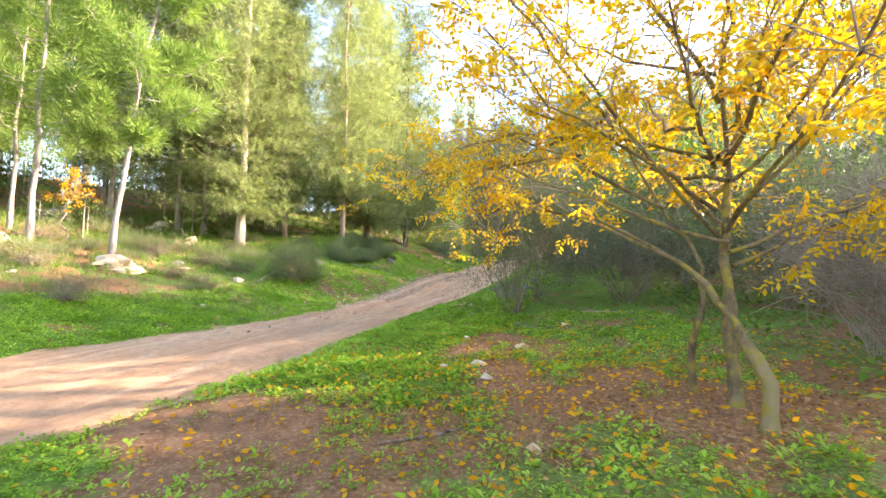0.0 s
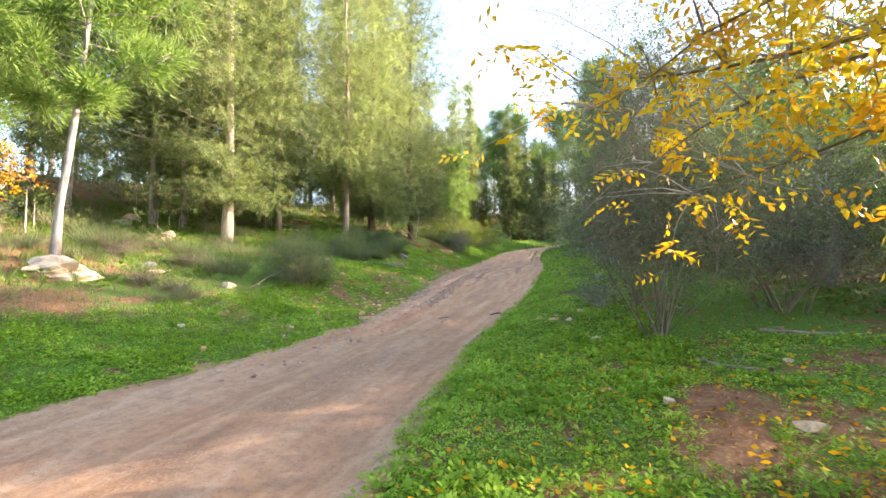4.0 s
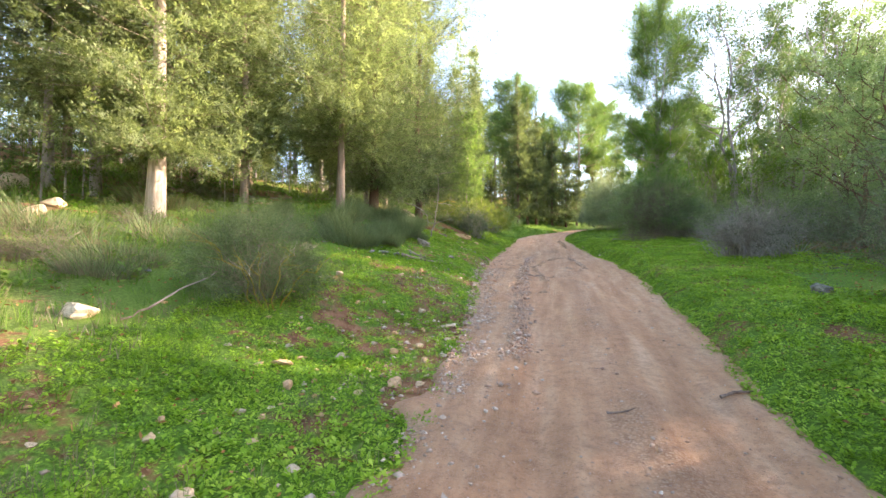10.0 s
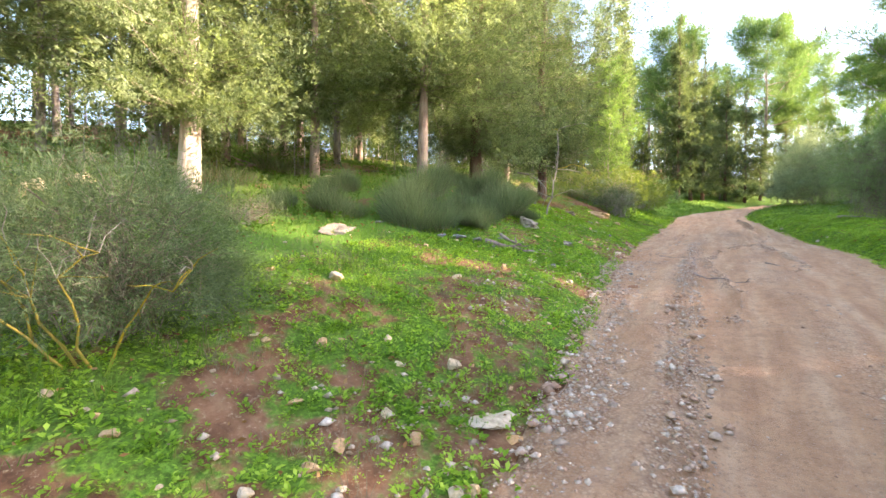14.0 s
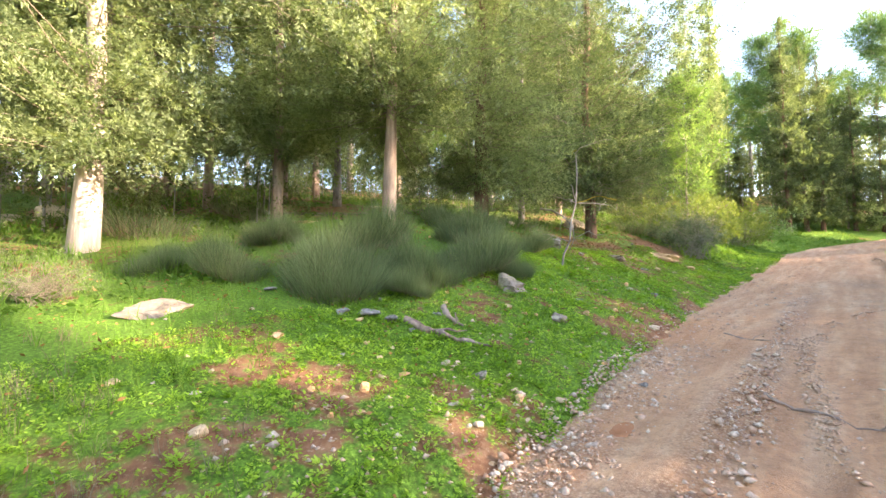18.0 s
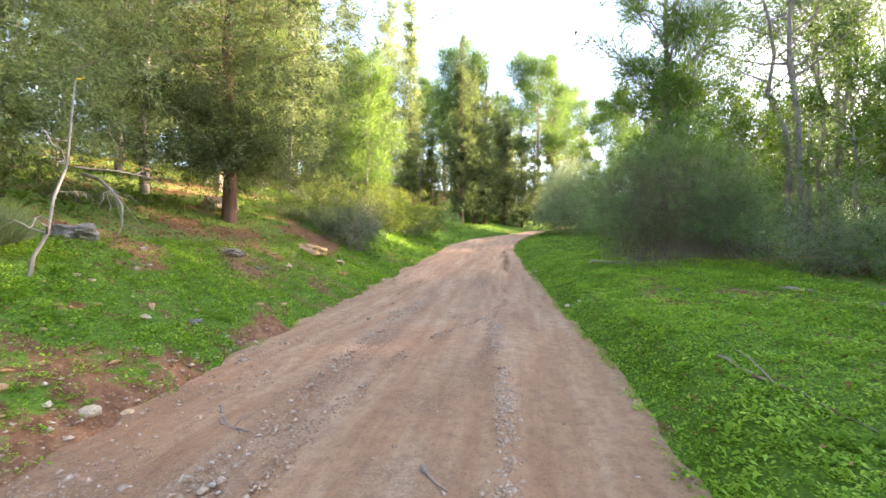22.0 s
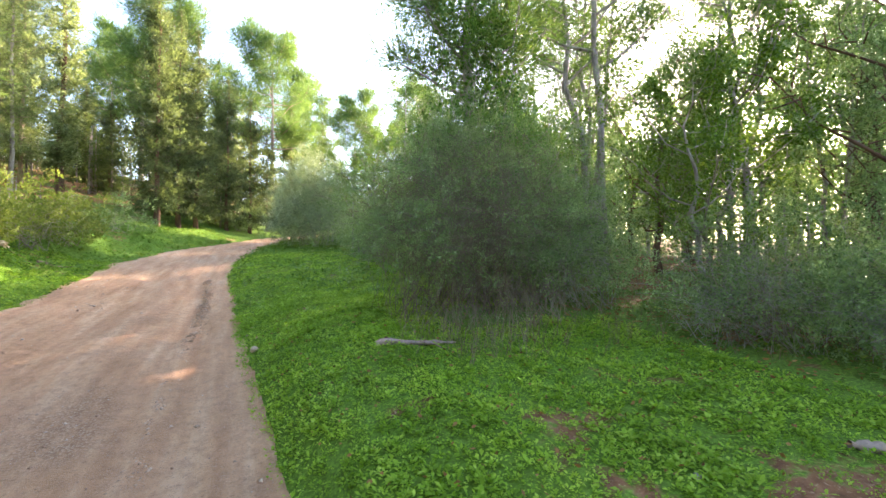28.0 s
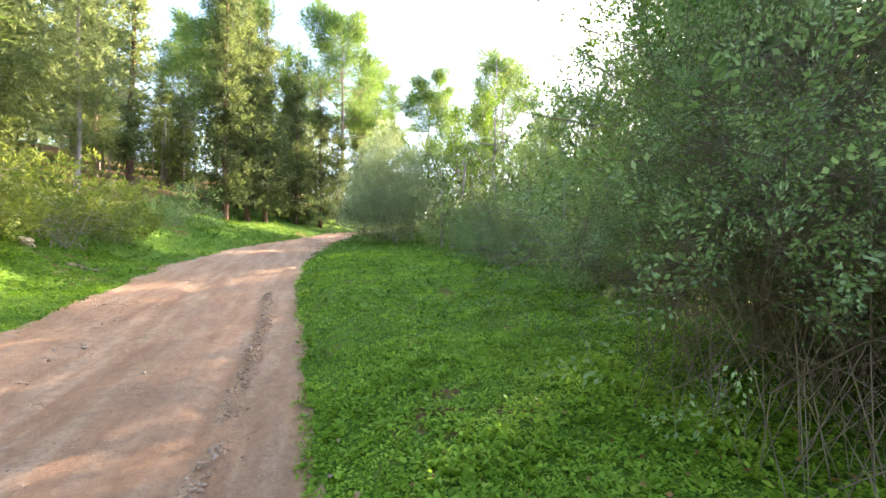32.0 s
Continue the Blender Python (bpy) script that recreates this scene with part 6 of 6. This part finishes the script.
def low_plants(name, x, y, per, size, tall, material, label, seed, flat=0.5):
    rng = np.random.default_rng(seed)
    n = len(x)
    big = np.repeat(np.clip(np.exp(rng.normal(size=n) * 0.34 + 0.3 * spread_noise(x, y, 0.45, 49)), 0.5, 1.9), per)
    x, y = np.repeat(x, per), np.repeat(y, per)
    a = rng.uniform(0, 6.28, n * per)
    px, py = x + np.cos(a) * size * 0.5 * big, y + np.sin(a) * size * 0.5 * big
    at = np.stack([px, py, land(px, py) + tall * big * rng.uniform(0.05, 1, n * per)], 1)
    way = np.stack([np.cos(a), np.sin(a), rng.normal(size=n * per) * 0.35 + flat], 1)
    way = unit(way)
    side = unit(np.stack([-np.sin(a), np.cos(a), rng.normal(size=n * per) * 0.25], 1))
    ln, wd = (size * big * rng.uniform(0.7, 1.25, n * per))[:, None], (size * 0.55 * big)[:, None]
    v = np.stack([at, at + way * ln * 0.55 + side * wd / 2, at + way * ln - np.array([0, 0, 1]) * ln * 0.1, at + way * ln * 0.55 - side * wd / 2], 1).reshape(-1, 3)
    return tagged(new(name, mesh_of(name, v, np.arange(4 * n * per).reshape(-1, 4), material, False, np.repeat(np.clip(0.28 + 0.24 * spread_noise(x[::per], y[::per], 0.28, 47) + 0.12 * spread_noise(x[::per], y[::per], 1.1, 48) + rng.normal(size=n) * 0.13, 0, 0.62), per * 4))), label, "plants", kind="stuff")


def blades(name, x, y, per, length, width, material, label, seed):
    rng = np.random.default_rng(seed)
    n = len(x) * per
    x, y = np.repeat(x, per) + rng.normal(size=n) * 0.03, np.repeat(y, per) + rng.normal(size=n) * 0.03
    root = np.stack([x, y, land(x, y) - 0.01], 1)
    ln = length * rng.uniform(0.4, 1.2, n)
    way = np.stack([rng.normal(size=n) * 0.4, rng.normal(size=n) * 0.4, np.ones(n)], 1)
    v, f = ribbons(root, root + unit(way) * ln[:, None], np.stack([way[:, 0] * -0.1, way[:, 1] * -0.1, 0.06 + 0 * x], 1) * ln[:, None], width, rng)
    return tagged(new(name, mesh_of(name, v, f, material)), label, "grass", kind="stuff")


def plant_all():
    rng = np.random.default_rng(101)
    xs, ys = [], []
    for n, d0, d1, y0, y1, side in ((52000, -0.1, 2.4, 5, 36, 1), (20000, 0.0, 5.0, 2.5, 11, 1), (52000, -0.05, 3.0, 5, 33, -1), (14000, 2.4, 4.6, 20, 32, 1), (26000, -0.05, 4.2, 33, 47, 1), (14000, 0.0, 3.0, 33, 46, -1)):
        x, y = scatter(n, d0, d1, y0, y1, rng, side)
        xs.append(x)
        ys.append(y)
    x, y = np.concatenate(xs), np.concatenate(ys)
    keep = rng.uniform(0.12, 0.95, len(x)) < cover_at(x, y)
    low_plants("ground_cover", x[keep], y[keep], 8, 0.027, 0.03, CLOVER, "low bright green leafy ground cover", 102)
    xs, ys = [], []
    for n, d0, d1, y0, y1, side in ((9000, 4.0, 12, 4, 48, -1), (4500, 0, 4.5, 34, 62, -1), (3500, 0, 5, 36, 62, 1), (5000, 5, 12, 3, 40, 1)):
        x, y = scatter(n, d0, d1, y0, y1, rng, side)
        xs.append(x)
        ys.append(y)
    x, y = np.concatenate(xs), np.concatenate(ys)
    keep = rng.uniform(0.1, 0.95, len(x)) < cover_at(x, y)
    low_plants("ground_cover", x[keep], y[keep], 7, 0.07, 0.09, GRASS, "low green ground cover under the trees", 103)
    x, y = scatter(5500, 0.1, 5, 5, 40, rng, -1)
    keep = rng.uniform(0.2, 1.0, len(x)) < cover_at(x, y)
    blades("grass", x[keep], y[keep], 4, 0.1, 0.006, GRASS, "thin grass among the ground cover", 104)
    x, y = scatter(8000, 4.5, 17, 4, 48, rng, -1)
    keep = spread_noise(x, y, 2.2, 41) + rng.normal(size=len(x)) * 0.3 > 0
    blades("tall_grass", x[keep], y[keep], 6, 0.34, 0.012, GRASS, "tall yellowing grass under the trees", 105)
    x, y = scatter(2600, 2.2, 11, 2, 16, rng, -1)
    keep = spread_noise(x, y, 1.3, 43) + rng.normal(size=len(x)) * 0.3 > -0.1
    blades("dry_grass", x[keep], y[keep], 6, 0.17, 0.007, STRAW, "yellow dry grass on the sunny bank", 108)
    x, y = scatter(1500, 0.1, 3.5, 9, 19, rng, -1)
    keep = spread_noise(x, y, 0.7, 45) + rng.normal(size=len(x)) * 0.2 > 0.15
    blades("dry_grass", x[keep], y[keep], 9, 0.16, 0.003, STRAW, "fine grey dry stalks in the verge", 110)
    x, y = scatter(4200, 2.0, 9, 2, 22, rng, -1)
    keep = spread_noise(x, y, 0.9, 44) + rng.normal(size=len(x)) * 0.3 > 0
    blades("grass", x[keep], y[keep], 6, 0.2, 0.007, GRASS, "tufts of yellow-green grass on the bank", 109)
    x, y = rng.normal(3.8, 1.7, 2600), rng.normal(6.6, 2.0, 2600)
    keep = x > edges(y)[1] + 0.2
    x, y = x[keep], y[keep]
    at = np.stack([x, y, land(x, y) + 0.05], 1)
    v, f = leaves(at, np.stack([rng.normal(size=len(x)), rng.normal(size=len(x)), rng.normal(size=len(x)) * 0.2], 1), rng.uniform(0.035, 0.07, len(x)), rng.uniform(0.02, 0.032, len(x)), rng)
    tagged(new("leaf_litter", mesh_of("leaf_litter", v, f, RUST)), "fallen orange leaves lying on the grass", "leaves", kind="stuff")
    x, y = scatter(1100, 4.8, 12, 16, 44, rng, 1)
    blades("tall_grass", x, y, 4, 0.26, 0.008, STRAW, "dry tall grass at the foot of the thicket", 106)
    x, y = rng.normal(3.1, 1.1, 90), rng.normal(31.65, 0.45, 90)
    keep = (x > edges(y)[1] + 1.3)
    blades("dry_grass", x[keep], y[keep], 7, 0.5, 0.005, STRAW, "long straw-coloured grass at the thicket's foot", 107)
    x, y = rng.normal(4.7, 1.9, 7000), rng.normal(6.3, 2.0, 7000)
    keep = (x > edges(y)[1] + 0.3) & (rng.uniform(0, 1, 7000) < litter_at(x, y))
    x, y = x[keep], y[keep]
    at = np.stack([x, y, land(x, y) + 0.012], 1)
    v, f = leaves(at, np.stack([rng.normal(size=len(x)), rng.normal(size=len(x)), rng.normal(size=len(x)) * 0.2], 1), rng.uniform(0.022, 0.05, len(x)), rng.uniform(0.014, 0.026, len(x)), rng)
    tagged(new("leaf_litter", mesh_of("leaf_litter", v, f, DRY_LEAF)), "brown fallen leaves scattered under the golden tree", "leaves", kind="stuff")
    ax, ay = scatter(3600, 0.1, 4.5, 4, 34, rng, 1)
    bx, by = scatter(4200, 0.1, 6, 7, 36, rng, -1)
    x, y = np.concatenate([ax, bx]), np.concatenate([ay, by])
    at = np.stack([x, y, land(x, y) + 0.03 + 0.03 * rng.uniform(0, 1, len(x))], 1)
    v, f = leaves(at, np.stack([rng.normal(size=len(x)), rng.normal(size=len(x)), rng.normal(size=len(x)) * 0.3], 1), rng.uniform(0.025, 0.06, len(x)), rng.uniform(0.015, 0.03, len(x)), rng)
    tagged(new("leaf_litter", mesh_of("leaf_litter", v, f, DRY_LEAF)), "dry brown leaves caught in the ground cover", "leaves", kind="stuff")
    x, y = rng.normal(-6.8, 1.2, 3000), rng.normal(29.5, 2.4, 3000)
    keep = x < edges(y)[0] - 0.6
    x, y = x[keep], y[keep]
    at = np.stack([x, y, land(x, y) + 0.015], 1)
    v, f = leaves(at, np.stack([rng.normal(size=len(x)), rng.normal(size=len(x)), rng.normal(size=len(x)) * 0.2], 1), rng.uniform(0.03, 0.07, len(x)), rng.uniform(0.018, 0.035, len(x)), rng)
    tagged(new("leaf_litter", mesh_of("leaf_litter", v, f, DRY_LEAF)), "brown fallen leaves below the broad cypress", "leaves", kind="stuff")
    x, y = scatter(9000, 4.6, 10, 4, 36, rng, 1)
    at = np.stack([x, y, land(x, y) + 0.012], 1)
    v, f = leaves(at, np.stack([rng.normal(size=len(x)), rng.normal(size=len(x)), rng.normal(size=len(x)) * 0.2], 1), rng.uniform(0.03, 0.08, len(x)), rng.uniform(0.02, 0.04, len(x)), rng)
    tagged(new("leaf_litter", mesh_of("leaf_litter", v, f, DRY_LEAF)), "brown fallen leaves under the thicket", "leaves", kind="stuff")


plant_all()


# ---- far woods all round ----
def far_woods(name, boxes, size, leaf, per, foliage, label, seed, low=(0.05, 0.3), wide=(0.16, 0.24)):
    rng = np.random.default_rng(seed)
    wood, at, way = Tubes(), [], []
    for n, x0, x1, y0, y1 in boxes:
        for _ in range(n):
            x, y = rng.uniform(x0, x1), rng.uniform(y0, y1)
            left, right = edges(y)
            if left - 2.5 < x < right + 2.5 or (size > 8 and x < -20 and abs(y - 17.2 + (x + 1.1) * 0.31) < 3.0):
                continue
            h = size * rng.uniform(0.7, 1.2)
            b = np.array([x, y, float(land(x, y)) - 0.3])
            wood.add(np.stack([b, b + [0, 0, h * 0.5], b + [0, 0, h * 0.92]]), (0.02 * h, 0.013 * h, 0.003 * h), 5)
            t = rng.uniform(0, 1, per)
            lo = rng.uniform(*low)
            r = h * rng.uniform(*wide) * np.sin(np.pi * np.clip(t * 0.85 + 0.13, 0, 1)) ** 0.7 * np.sqrt(rng.uniform(0.15, 1.2, per))
            a = rng.uniform(0, 6.28, per) + 0.6 * np.sin(t * 17 + x)
            r = r * (1 + 0.35 * np.sin(a * 3 + t * 14 + y))
            at.append(b + np.stack([np.cos(a) * r, np.sin(a) * r, h * (lo + (1 - lo) * t)], 1))
            way.append(np.stack([np.cos(a), np.sin(a), rng.normal(size=per) * 0.6 + 0.2], 1) + rng.normal(size=(per, 3)) * 0.6)
    at, way = np.concatenate(at), np.concatenate(way)
    v, f, tone = sprays(at, way, 6, leaf * 1.0, leaf * 0.55, leaf * 0.2, rng, 0.9, 0.35)
    e = new(name, mesh_of(name, v, f, foliage, False, tone))
    tagged(e, label, "trees", kind="stuff")
    part("distant_trunk", wood.mesh("distant_trunk", BARK_GREY), e)


far_woods("far_woods", ((60, -60, -27, -12, 75), (40, -34, -15, 48, 80), (60, -60, 0, 84, 135)), 14.0, 0.8, 420, CYPRESS, "distant sunlit woods on the slope", 201)
far_woods("far_woods", ((100, 18, 45, -10, 80), (35, 0, 60, 84, 135), (30, 12, 40, 52, 82)), 9.0, 0.6, 380, PINE_DEEP, "distant green woods beyond the bend", 202)
far_woods("far_woods", ((50, -45, 45, -50, -12),), 13.0, 0.6, 260, CYPRESS_SHADED, "woods behind the start of the track", 203)
far_woods("undergrowth", ((48, 9, 22, 4, 27), (24, 8, 18, 38, 52)), 5.5, 0.26, 230, MASTIC, "tall shrubs at the edge of the wood", 208, (0.0, 0.05), (0.26, 0.4))
far_woods("undergrowth", ((70, -16, 14, 64, 84), (30, 6, 16, 54, 66)), 5.0, 0.34, 150, UNDER, "shrubs and saplings closing the bend", 207, (0.0, 0.05), (0.3, 0.45))
far_woods("undergrowth", ((190, -32, -10.5, 4, 58), (40, -24, -9, 36, 60)), 1.5, 0.16, 120, UNDER, "low shrubs in the shade of the wood", 204, (0.0, 0.05), (0.5, 0.8))
far_woods("undergrowth", ((120, -48, -22, -5, 62),), 3.2, 0.3, 130, UNDER, "tall shrubs deep in the wood", 206, (0.0, 0.05), (0.35, 0.5))
far_woods("undergrowth", ((150, 9.0, 24, 6, 60), (30, 4.5, 9, 38, 60)), 2.4, 0.19, 150, MASTIC, "dense shrubs in the shade of the wood", 205, (0.0, 0.05), (0.4, 0.6))
